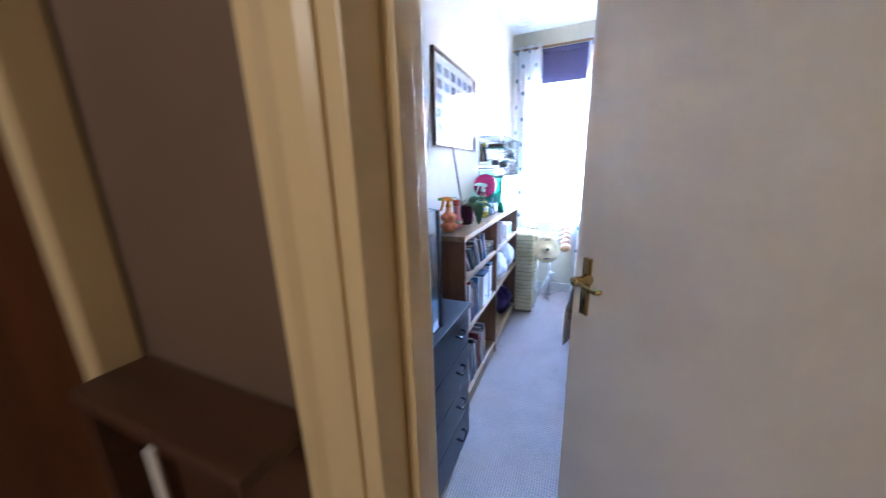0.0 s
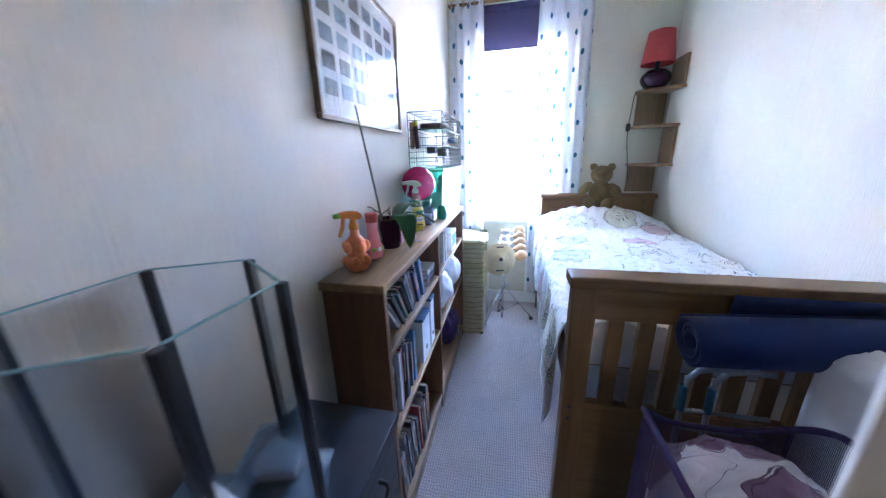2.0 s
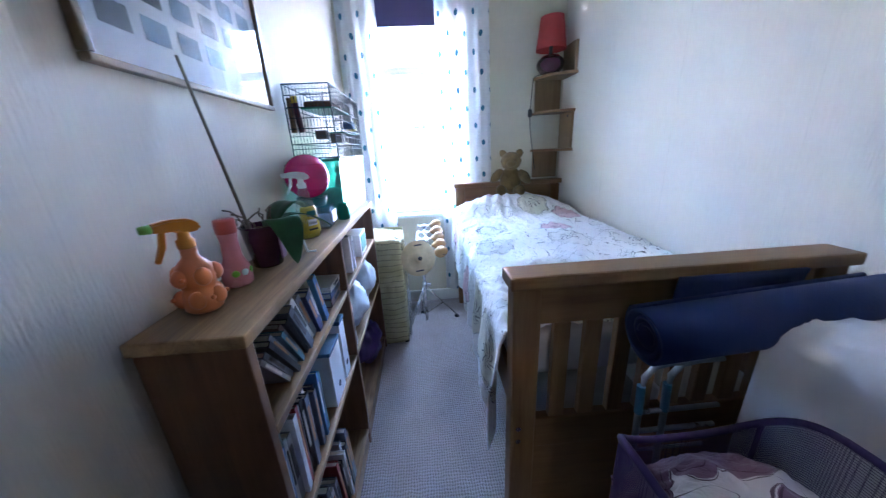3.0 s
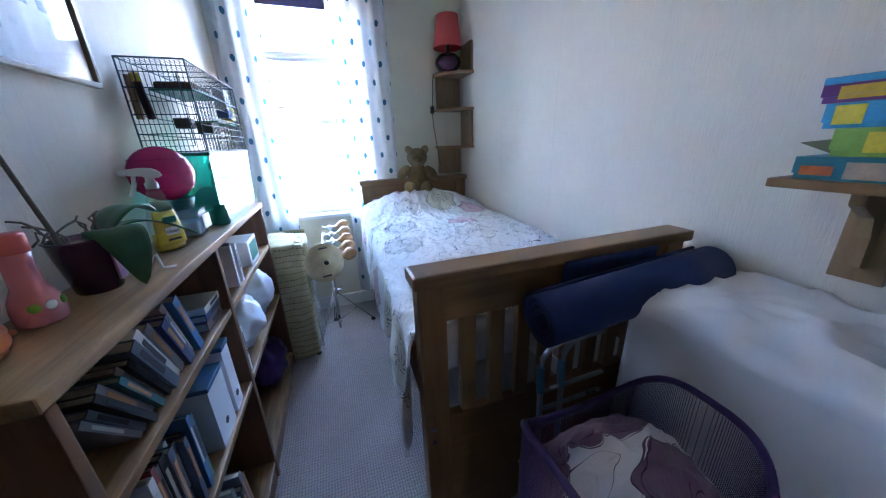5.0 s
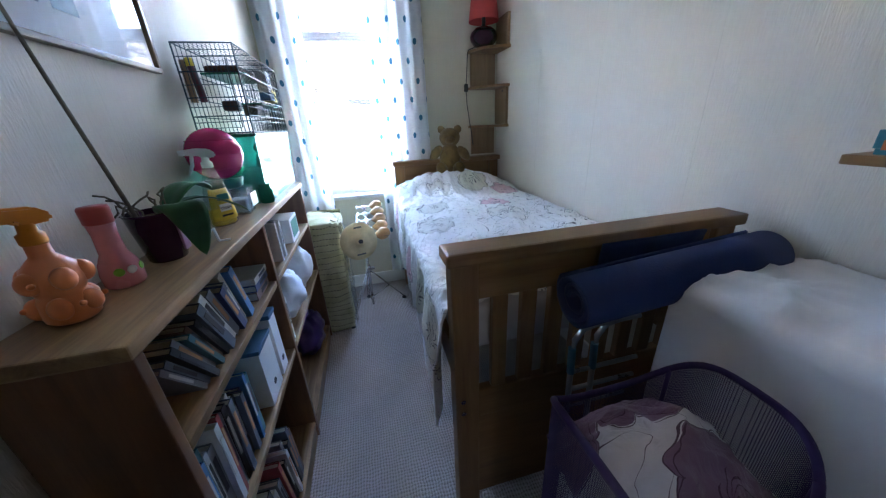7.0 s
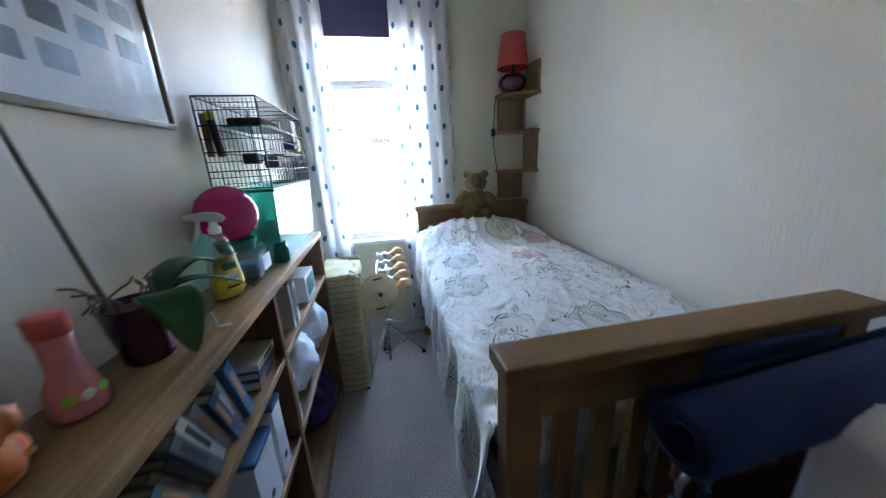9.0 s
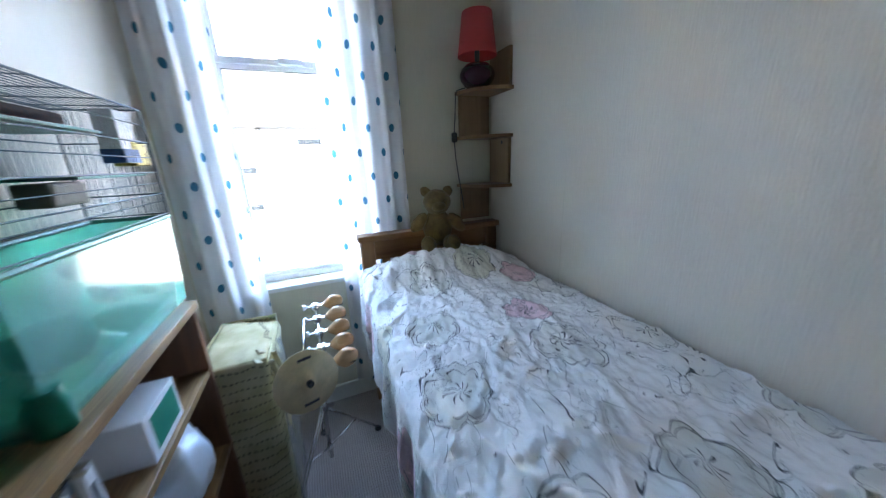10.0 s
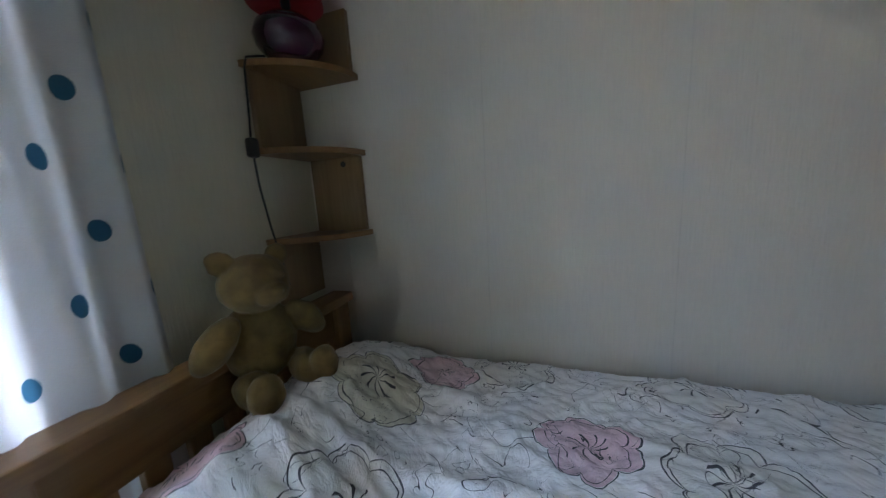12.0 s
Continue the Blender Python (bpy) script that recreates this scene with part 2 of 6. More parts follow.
    bumped(t, b, calc(t, "MULTIPLY_ADD", noise_of(t, uv, 600.0, 1.0), 0.06, folds), 0.62, 0.016)
    return m


PAPER = wall_paper("vinyl_wallpaper", (0.745, 0.685, 0.590))
PAPER_CREAM = wall_paper("cream_wallpaper", (0.68, 0.63, 0.49))
LANDING_PAINT = plain("landing_paint", (0.62, 0.48, 0.28), 0.6, var=0.06, scale=3, bump=0.2, grain=90)
# door wall's paint darkened to brown, standing for the shade on its landing side
LANDING_SHADE_BROWN = plain("landing_shade_brown", (0.14, 0.092, 0.064), 0.7, var=0.10, scale=5, bump=0.3, grain=120)
CARPET = looped_carpet("looped_carpet")
PINE_X = timber("pine_across", (0.35, 0.19, 0.070), (0.18, 0.085, 0.026), 0)
PINE_Y = timber("pine_along", (0.35, 0.19, 0.070), (0.18, 0.085, 0.026), 1)
PINE_Z = timber("pine_upright", (0.35, 0.19, 0.070), (0.18, 0.085, 0.026), 2)
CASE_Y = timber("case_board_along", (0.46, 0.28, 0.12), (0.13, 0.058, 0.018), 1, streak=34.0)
# darker copy for uprights and back panels, their shade put into the colour
CASE_SHADED_Z = timber("shaded_case_upright", (0.25, 0.115, 0.050), (0.12, 0.050, 0.020), 2)
DARKWOOD = timber("dark_stained_wood", (0.10, 0.045, 0.022), (0.04, 0.018, 0.01), 0, knots=False)
REDWOOD = timber("red_brown_wood", (0.20, 0.075, 0.03), (0.09, 0.03, 0.012), 2, knots=False)
GLOSS = plain("white_gloss_paint", (0.80, 0.78, 0.74), 0.32, var=0.03, scale=4, bump=0.08, grain=60)
CREAM_GLOSS = plain("cream_gloss_paint", (0.66, 0.53, 0.30), 0.35, var=0.05, scale=4, bump=0.1, grain=60)
DOOR_PAINT = plain("door_paint", (0.66, 0.63, 0.58), 0.42, var=0.04, scale=3, bump=0.1, grain=220)
UPVC = plain("white_plastic_frame", (0.87, 0.88, 0.89), 0.3, var=0.02, bump=0.03)
CEILING = plain("textured_ceiling", (0.80, 0.79, 0.76), 0.8, var=0.04, scale=9, bump=1.0, grain=26)
BLACKWOOD = timber("black_stained_board", (0.030, 0.031, 0.042), (0.016, 0.017, 0.024), 1, rough=0.4, knots=False)
BLACK = plain("black_plastic", (0.02, 0.02, 0.022), 0.4, var=0.2)
CHROME = plain("chrome", (0.72, 0.73, 0.75), 0.16, 1.0, var=0.05, bump=0.03)
STEEL = plain("grey_steel_tube", (0.36, 0.37, 0.40), 0.3, 1.0, var=0.1, bump=0.05)
BRASS = plain("polished_brass", (0.62, 0.44, 0.18), 0.2, 1.0, var=0.12, scale=25, bump=0.05)
CYMBAL = plain("cymbal_bronze", (0.74, 0.60, 0.36), 0.5, 0.6, var=0.12, scale=30, bump=0.1, grain=400, stretch=(1, 1, 1))
GLASS = clear("clear_glass")
VOILE = dotted_voile("dotted_voile")
DUVET = flowered_cotton("flowered_cotton", 0.33, line=(0.035, 0.035, 0.05), petals=7.0, fill_amount=0.85, sketch=0.85, broken=0.30, wander=0.095, cream=(0.86, 0.845, 0.84))
LAUNDRY = flowered_cotton("purple_flowered_cotton", 0.27, (0.66, 0.60, 0.62), (0.07, 0.02, 0.05), [(0.17, 0.075, 0.14)] * 4, 5.0, 0.95, 1.8, 0.0)
SHEET = plain("white_cotton_sheet", (0.78, 0.74, 0.73), 0.9, var=0.05, scale=3, bump=0.6, grain=22, sheen=0.1)
MATTRESS = plain("mattress_ticking", (0.62, 0.60, 0.62), 0.9, var=0.05, bump=0.3)


# ---- building blocks ----
def box(bm, a, b, bevel=0.0, turn=None):
    """A box from corner a to corner b; turn: a matrix laid on afterwards."""
    c = [(p + q) / 2 for p, q in zip(a, b)]
    s = [abs(q - p) for p, q in zip(a, b)]
    got = bmesh.ops.create_cube(bm, size=1.0, matrix=Matrix.Translation(c) @ Matrix.Diagonal((*s, 1)))
    vs = got["verts"]
    if bevel:
        edges = list({e for v in vs for e in v.link_edges})
        got = bmesh.ops.bevel(bm, geom=edges, offset=min(bevel, min(s) * 0.45), segments=2, affect="EDGES", profile=0.6)
        vs = list({v for f in got["faces"] for v in f.verts} | {v for v in vs if v.is_valid})
    if turn is not None:
        bmesh.ops.transform(bm, matrix=turn, verts=[v for v in vs if v.is_valid])
    return vs


def rod(bm, p, q, r, r2=None, sides=10):
    """A closed round bar from p to q."""
    p, q = Vector(p), Vector(q)
    d = q - p
    m = Matrix.Translation((p + q) / 2) @ d.to_track_quat("Z", "Y").to_matrix().to_4x4()
    bmesh.ops.create_cone(bm, cap_ends=True, segments=sides, radius1=r, radius2=r if r2 is None else r2, depth=d.length, matrix=m)


def bent(bm, points, r, sides=8, closed=False):
    """A tube of radius r (or one radius a point) along the points."""
    pts = [Vector(p) for p in points]
    n = len(pts)
    radii = r if isinstance(r, (list, tuple)) else [r] * n
    rings = []
    up = Vector((0.13, 0.21, 0.97)).normalized()
    for i, p in enumerate(pts):
        a = pts[i - 1] if (i or closed) else p
        b = pts[(i + 1) % n] if (i < n - 1 or closed) else p
        d = (b - a).normalized()
        side = d.cross(up)
        if side.length < 0.05:
            side = d.cross(Vector((1, 0, 0)))
        side.normalize()
        top = side.cross(d)
        rings.append([bm.verts.new(p + radii[i] * (math.cos(k * math.tau / sides) * side + math.sin(k * math.tau / sides) * top)) for k in range(sides)])
    for i in range(n if closed else n - 1):
        a, b = rings[i], rings[(i + 1) % n]
        for k in range(sides):
            bm.faces.new((a[k], a[(k + 1) % sides], b[(k + 1) % sides], b[k]))
    if not closed:
        bm.faces.new(rings[0][::-1])
        bm.faces.new(rings[-1])


def turned(bm, profile, at=(0, 0, 0), sides=24, squash=(1, 1)):
    """A lathe shape from (radius, height) pairs."""
    rings = []
    for r, z in profile:
        rings.append([bm.verts.new((at[0] + squash[0] * r * math.cos(k * math.tau / sides), at[1] + squash[1] * r * math.sin(k * math.tau / sides), at[2] + z)) for k in range(sides)])
    for a, b in zip(rings, rings[1:]):
        for k in range(sides):
            bm.faces.new((a[k], a[(k + 1) % sides], b[(k + 1) % sides], b[k]))
    if profile[0][0] > 1e-4:
        bm.faces.new(rings[0][::-1])
    if profile[-1][0] > 1e-4:
        bm.faces.new(rings[-1])
    bmesh.ops.remove_doubles(bm, verts=bm.verts, dist=1e-5)


def blob(bm, c, r, turn=None, detail=16):
    m = Matrix.Translation(c) @ (turn if turn is not None else Matrix()) @ Matrix.Diagonal((*r, 1))
    bmesh.ops.create_uvsphere(bm, u_segments=detail, v_segments=max(8, detail * 2 // 3), radius=1.0, matrix=m)


def prism(bm, outline, lo, hi, axis=2):
    """An outline of (a, b) pairs drawn out along an axis from lo to hi."""
    def place(a, b, h):
        return {0: (h, a, b), 1: (a, h, b), 2: (a, b, h)}[axis]
    low = [bm.verts.new(place(a, b, lo)) for a, b in outline]
    top = [bm.verts.new(place(a, b, hi)) for a, b in outline]
    bm.faces.new(low[::-1])
    bm.faces.new(top)
    n = len(outline)
    for i in range(n):
        bm.faces.new((low[i], low[(i + 1) % n], top[(i + 1) % n], top[i]))
    bmesh.ops.recalc_face_normals(bm, faces=bm.faces)


def cloth(bm, nu, nv, f, uv=None):
    """A grid of nu by nv cells at f(u, v), u and v from 0 to 1, with the cloth's metres as UV."""
    layer = bm.loops.layers.uv.verify()
    grid = [[bm.verts.new(f(i / nu, j / nv)) for j in range(nv + 1)] for i in range(nu + 1)]
    for i in range(nu):
        for j in range(nv):
            face = bm.faces.new((grid[i][j], grid[i + 1][j], grid[i + 1][j + 1], grid[i][j + 1]))
            face.smooth = True
            if uv:
                for loop, (a, b) in zip(face.loops, ((i, j), (i + 1, j), (i + 1, j + 1), (i, j + 1))):
                    loop[layer].uv = uv(a / nu, b / nv)
    return grid


def smoothed(bm):
    for f in bm.faces:
        f.smooth = True


def thing(name, at, label, category, group="", kind="", turn=0.0):
    ob = new(name)
    ob.empty_display_size = 0.05
    ob.matrix_world = pose(*at, 0, 0, turn)
    return tagged(ob, label, category, group, kind)


def part(name, bm, material, parent=None, label="", smooth=False, world=True, solid=0.0):
    """Links a bmesh as one mesh. world: its points are in the world's metres and are brought to the parent's own."""
    if smooth:
        smoothed(bm)
    if parent is not None and world:
        base, up = parent.matrix_basis.copy(), parent.parent
        while up is not None:
            base, up = up.matrix_basis @ base, up.parent
        bm.transform(base.inverted())
    me = bpy.data.meshes.new(name)
    bm.to_mesh(me)
    bm.free()
    me.materials.append(material)
    ob = new(name, me)
    if parent is not None:
        ob.parent = parent
    if solid:
        s = ob.modifiers.new("thickness", "SOLIDIFY")
        s.thickness, s.offset = solid, 0.0
    if label:
        ob["label"] = label
    return ob


def made(shape, *args, **kw):
    bm = bmesh.new()
    shape(bm, *args, **kw)
    return bm


def boxed(a, b, bevel=0.0, turn=None):
    return made(box, a, b, bevel, turn)


def setting(name, bm, material, label, smooth=False):
    return tagged(part(name, bm, material, smooth=smooth), label, name.split("_")[0], kind="structure")


# ---- the shell ----
W, S, N, H = 1.668, 0.75, 3.93, 2.63          # right wall, door wall, window wall, ceiling
WX0, WX1, WZ0, WZ1 = 0.21, 0.90, 0.80, 2.48  # the window's opening
DX0, DX1, DZ = 0.520, 1.305, 2.02            # the doorway
setting("wall_west", boxed((-0.12, S - 0.12, 0), (0, N + 0.28, H)), PAPER, "off-white vinyl wallpaper with vertical strands beside the bookcase")
setting("wall_east", boxed((W, S - 0.12, 0), (W + 0.12, N + 0.28, H)), PAPER, "off-white textured wallpaper beside the bed")
bm = bmesh.new()
box(bm, (0, N, 0), (WX0, N + 0.28, H))
box(bm, (WX1, N, 0), (W, N + 0.28, H))
box(bm, (WX0, N, 0), (WX1, N + 0.28, WZ0))
box(bm, (WX0, N, WZ1), (WX1, N + 0.28, H))
setting("wall_north", bm, PAPER_CREAM, "cream papered wall around the window")
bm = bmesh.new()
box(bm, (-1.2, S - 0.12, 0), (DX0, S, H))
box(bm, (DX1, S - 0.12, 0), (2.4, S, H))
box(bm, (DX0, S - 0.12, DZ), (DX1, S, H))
setting("wall_south", bm, LANDING_SHADE_BROWN, "painted wall with the bedroom doorway, its shade put into a dark brown")
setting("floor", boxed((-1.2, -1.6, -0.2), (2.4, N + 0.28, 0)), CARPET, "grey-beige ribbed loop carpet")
setting("ceiling", boxed((-1.2, -1.6, H), (2.4, N + 0.28, H + 0.25)), CEILING, "white ceiling with swirled plaster texture")
# three walls out of view, added to close the landing against sunlight
setting("wall_landing_west", boxed((-1.32, -1.6, 0), (-1.2, S - 0.12, H)), LANDING_PAINT, "unseen cream landing wall, added to keep the sun out")
setting("wall_landing_east", boxed((2.4, -1.6, 0), (2.52, S, H)), LANDING_PAINT, "unseen cream landing wall, added to keep the sun out")
setting("wall_landing_south", boxed((-1.32, -1.72, 0), (2.52, -1.6, H)), LANDING_PAINT, "unseen cream landing wall, added to keep the sun out")
setting("baseboard_north", boxed((0, N - 0.018, 0), (W, N - 0.001, 0.105), 0.006), GLOSS, "white glossed skirting board under the window")
setting("baseboard_east", boxed((W - 0.018, S + 0.01, 0), (W - 0.001, N - 0.02, 0.105), 0.006), GLOSS, "white glossed skirting board")
setting("baseboard_west", boxed((0.001, S + 0.01, 0), (0.018, N - 0.02, 0.105), 0.006), GLOSS, "white glossed skirting board")

# swirls of plaster over the ceiling
rng = random.Random(4)
bm = bmesh.new()
for i in range(60):
    cx, cy, cr = rng.uniform(0.1, W - 0.1), rng.uniform(1.2, N - 0.1), rng.uniform(0.05, 0.11)
    a0, turns = rng.uniform(0, 6), rng.uniform(3.5, 5.5)
    bent(bm, [(cx + cr * (1 - 0.12 * k / 4) * math.cos(a0 + turns * k / 10), cy + cr * (1 - 0.05 * k) * math.sin(a0 + turns * k / 10), H - 0.001) for k in range(11)], 0.005, 5)
tagged(part("trim_plaster_swirls", bm, CEILING, smooth=True), "raised white plaster swirls on the ceiling", "plaster", kind="structure")

# the doorway's lining and moulded surrounds
frame_thing = thing("door_frame", (DX0, S - 0.06, 0), "cream glossed door lining with moulded surrounds", "door frame", kind="structure")
for x0, x1 in ((DX0 + 0.001, DX0 + 0.026), (DX1 - 0.026, DX1 - 0.001)):
    part("jamb", boxed((x0, S - 0.125, 0), (x1, S + 0.004, DZ - 0.026), 0.003), CREAM_GLOSS, frame_thing)
part("head", boxed((DX0 + 0.001, S - 0.125, DZ - 0.026), (DX1 - 0.001, S + 0.004, DZ - 0.001), 0.003), CREAM_GLOSS, frame_thing)
part("door_stop", boxed((DX0 + 0.027, S - 0.075, 0), (DX0 + 0.040, S - 0.045, DZ - 0.03), 0.002), CREAM_GLOSS, frame_thing)
for side, y0 in ((-1, S - 0.122), (1, S + 0.002)):
    for x0, w in ((DX0 + 0.004, -1), (DX1 - 0.004, 1)):
        bm = bmesh.new()
        lo = y0
        prism(bm, [(x0, lo), (x0 + w * 0.062, lo), (x0 + w * 0.062, lo + side * 0.02), (x0 + w * 0.048, lo + side * 0.02), (x0 + w * 0.038, lo + side * 0.013), (x0 + w * 0.012, lo + side * 0.012), (x0, lo + side * 0.008)], 0, DZ + 0.055)
        part("architrave", bm, CREAM_GLOSS if side < 0 else GLOSS, frame_thing)
    part("architrave", boxed((DX0 + 0.006, min(y0, y0 + side * 0.018), DZ - 0.004), (DX1 - 0.006, max(y0, y0 + side * 0.018), DZ + 0.055), 0.004), CREAM_GLOSS if side < 0 else GLOSS, frame_thing)

# the door leaf, half open into the room, hung on its far jamb
HINGE, EDGE = Vector((1.277, S - 0.01, 0)), Vector((0.713, 1.256, 0))
along = (EDGE - HINGE).normalized()
DOOR = Matrix.Translation((*HINGE.xy, 0.008)) @ Matrix.Rotation(math.atan2(along.y, along.x), 4, "Z")
LEAF = (EDGE - HINGE).length
door = thing("door_1", (0, 0, 0), "half-open flush door in off-white paint with brass lever handle", "door", kind="structure")
door.matrix_world = DOOR
part("leaf", boxed((0, -0.036, 0), (LEAF, 0, 1.98), 0.003), DOOR_PAINT, door, world=False)
for z in (0.22, 1.72):
    bm = made(rod, (-0.004, 0.004, z), (-0.004, 0.004, z + 0.08), 0.006)
    part("hinge", bm, BRASS, door, world=False)
for face, y in ((1, 0.0), (-1, -0.036)):
    plate = part("handle_plate", boxed((LEAF - 0.052, y, 0.970), (LEAF - 0.027, y + face * 0.006, 1.118), 0.002), BRASS, door, "polished brass back plate", world=False)
    part("plate_panel", boxed((LEAF - 0.048, y + face * 0.006, 0.976), (LEAF - 0.031, y + face * 0.008, 1.111), 0.0015), BRASS, plate, world=False)
    bm = bmesh.new()
    turned(bm, [(0.016, 0), (0.017, 0.004), (0.012, 0.010), (0.010, 0.030), (0.0125, 0.036), (0.0125, 0.046), (0.008, 0.050)], sides=20)
    bm.transform(Matrix.Translation((LEAF - 0.0415, y, 1.065)) @ Matrix.Rotation(-face * math.pi / 2, 4, "X"))
    part("spindle_boss", bm, BRASS, plate, smooth=True, world=False)
    bm = bmesh.new()
    yy = y + face * 0.042
    bent(bm, [(LEAF - 0.030, yy, 1.067), (LEAF - 0.0415, yy, 1.066), (LEAF - 0.060, yy, 1.063), (LEAF - 0.080, yy + face * 0.003, 1.060), (LEAF - 0.098, yy + face * 0.001, 1.057), (LEAF - 0.107, yy - face * 0.003, 1.059), (LEAF - 0.111, yy - face * 0.006, 1.061)], [0.007, 0.0080, 0.0064, 0.0058, 0.0064, 0.0066, 0.0035], 12)
    part("lever", bm, BRASS, plate, "curved polished brass lever", smooth=True, world=False)
    part("keyhole", boxed((LEAF - 0.044, y + face * 0.008, 0.998), (LEAF - 0.039, y + face * 0.0085, 1.014)), BLACK, plate, world=False)
part("latch_plate", boxed((LEAF, -0.028, 1.01), (LEAF + 0.002, -0.008, 1.13)), BRASS, door, world=False)

# the window: plastic frame set deep in its reveal, a fixed light below and a fanlight above
win = thing("window_1", ((WX0 + WX1) / 2, N + 0.15, WZ0), "white plastic window with a fanlight over one large pane", "window", kind="structure")
FY0, FY1 = N + 0.10, N + 0.165
bm = bmesh.new()
for a, b in (((WX0, FY0, WZ0), (WX0 + 0.055, FY1, WZ1)), ((WX1 - 0.055, FY0, WZ0), (WX1, FY1, WZ1)), ((WX0 + 0.055, FY0, WZ0), (WX1 - 0.055, FY1, WZ0 + 0.030)), ((WX0 + 0.055, FY0, WZ1 - 0.055), (WX1 - 0.055, FY1, WZ1))):
    box(bm, a, b, 0.004)
part("window_frame", bm, UPVC, win)
part("transom", boxed((WX0 + 0.055, FY0 - 0.004, 1.885), (WX1 - 0.055, FY1, 1.899), 0.005), UPVC, win)
for z0, z1 in ((WZ0 + 0.030, 1.885), (1.899, WZ1 - 0.055)):
    bm = bmesh.new()
    for a, b in (((WX0 + 0.055, z0), (WX0 + 0.075, z1)), ((WX1 - 0.075, z0), (WX1 - 0.055, z1)), ((WX0 + 0.075, z0), (WX1 - 0.075, z0 + 0.018)), ((WX0 + 0.075, z1 - 0.018), (WX1 - 0.075, z1))):
        box(bm, (a[0], FY0 + 0.008, a[1]), (b[0], FY1 - 0.012, b[1]), 0.003)
    part("bead", bm, UPVC, win)
    bm = bmesh.new()
    for a, b in (((WX0 + 0.075, z0 + 0.018), (WX0 + 0.079, z1 - 0.018)), ((WX1 - 0.079, z0 + 0.018), (WX1 - 0.075, z1 - 0.018)), ((WX0 + 0.079, z0 + 0.018), (WX1 - 0.079, z0 + 0.022)), ((WX0 + 0.079, z1 - 0.022), (WX1 - 0.079, z1 - 0.018))):
        box(bm, (a[0], FY0 + 0.014, a[1]), (b[0], FY0 + 0.028, b[1]))
    part("gasket", bm, plain("grey_gasket", (0.30, 0.30, 0.31), 0.7, var=0.05), win)
    pane = part("pane", boxed((WX0 + 0.079, FY0 + 0.018, z0 + 0.022), (WX1 - 0.079, FY0 + 0.022, z1 - 0.022)), GLASS, win)
    pane.visible_shadow = False
handle = part("handle", boxed((0.535, FY0 - 0.022, 1.893), (0.645, FY0 - 0.008, 1.918), 0.005), UPVC, win, "white fanlight handle")
tagged(part("window_sill", boxed((WX0 - 0.06, N - 0.016, WZ0 - 0.028), (WX1 + 0.06, FY0 - 0.001, WZ0 - 0.001), 0.006), GLOSS), "white glossed window board", "sill", kind="structure")


# ---- furniture ----
def bunk_end(bed, y0, top, x0, x1, name):
    """One slatted end of the pine bunk: two posts, a capped top rail, upright slats and two lower rails."""
    end = part(name, boxed((x0 - 0.012, y0 - 0.016, top - 0.034), (x1 + 0.012, y0 + 0.071, top), 0.007), PINE_X, bed, "pine end with slats between square posts")
    for x in (x0, x1 - 0.072):
        part("post", boxed((x, y0, 0), (x + 0.072, y0 + 0.055, top - 0.036), 0.006), PINE_Z, end)
    part("top_rail", boxed((x0 + 0.074, y0 + 0.014, top - 0.145), (x1 - 0.074, y0 + 0.044, top - 0.036), 0.004), PINE_X, end)
    part("middle_rail", boxed((x0 + 0.074, y0 + 0.014, top - 0.56), (x1 - 0.074, y0 + 0.044, top - 0.455), 0.004), PINE_X, end)
    part("low_panel", boxed((x0 + 0.074, y0 + 0.018, 0.09), (x1 - 0.074, y0 + 0.040, top - 0.562), 0.003), PINE_X, end)
    n = 8
    pitch = (x1 - x0 - 0.148 + 0.045) / (n + 1)
    for i in range(n):
        x = x0 + 0.074 - 0.045 + pitch * (i + 1)
        part("slat", boxed((x, y0 + 0.018, top - 0.454), (x + 0.045, y0 + 0.040, top - 0.146), 0.003), PINE_Z, end)
    for z in (0.50, 0.545):
        bm = made(rod, (x0 + 0.022, y0 - 0.002, z), (x0 + 0.022, y0 + 0.01, z), 0.0075, sides=12)
        part("bolt", bm, CHROME, end)
    return end


BX0, BX1 = 0.730, 1.612
# the bed stands a little askew: its head lies nearer the papered wall
SKEW = Matrix(((1, 0.026, 0, -0.026 * 2.0), (0, 1, 0, 0), (0, 0, 1, 0), (0, 0, 0, 1)))
bed = thing("bunk_bed", (1.16, 2.9, 0), "single pine bunk bed with slatted ends against the wall", "bed")
bunk_end(bed, 2.012, 1.014, BX0 + 0.004, BX1, "footboard")
bunk_end(bed, 3.806, 1.042, BX0 + 0.066, BX1 + 0.024, "headboard")
for x in (BX0 + 0.022, BX1 - 0.045):
    part("side_rail", boxed((x, 2.070, 0.54), (x + 0.025, 3.804, 0.66), 0.004, SKEW), PINE_Y, bed)
for i in range(9):
    y = 2.12 + i * 0.2
    part("base_slat", boxed((BX0 + 0.05, y, 0.64), (BX1 - 0.05, y + 0.07, 0.658), 0.002, SKEW), PINE_X, bed)
mattress = tagged(part("mattress", boxed((BX0 + 0.03, 2.08, 0.662), (BX1 - 0.02, 3.798, 0.805), 0.03, SKEW), MATTRESS, smooth=True), "pale grey mattress on the bunk bed", "mattress")

pillow = bmesh.new()
cloth(pillow, 24, 16, lambda u, v: (0.87 + 0.72 * u, 3.37 + 0.42 * v, 0.808 + 0.070 * (math.sin(math.pi * u) * math.sin(math.pi * v)) ** 0.45))
cloth(pillow, 24, 16, lambda u, v: (0.87 + 0.72 * u, 3.37 + 0.42 * v, 0.808))
bmesh.ops.remove_doubles(pillow, verts=pillow.verts, dist=0.003)
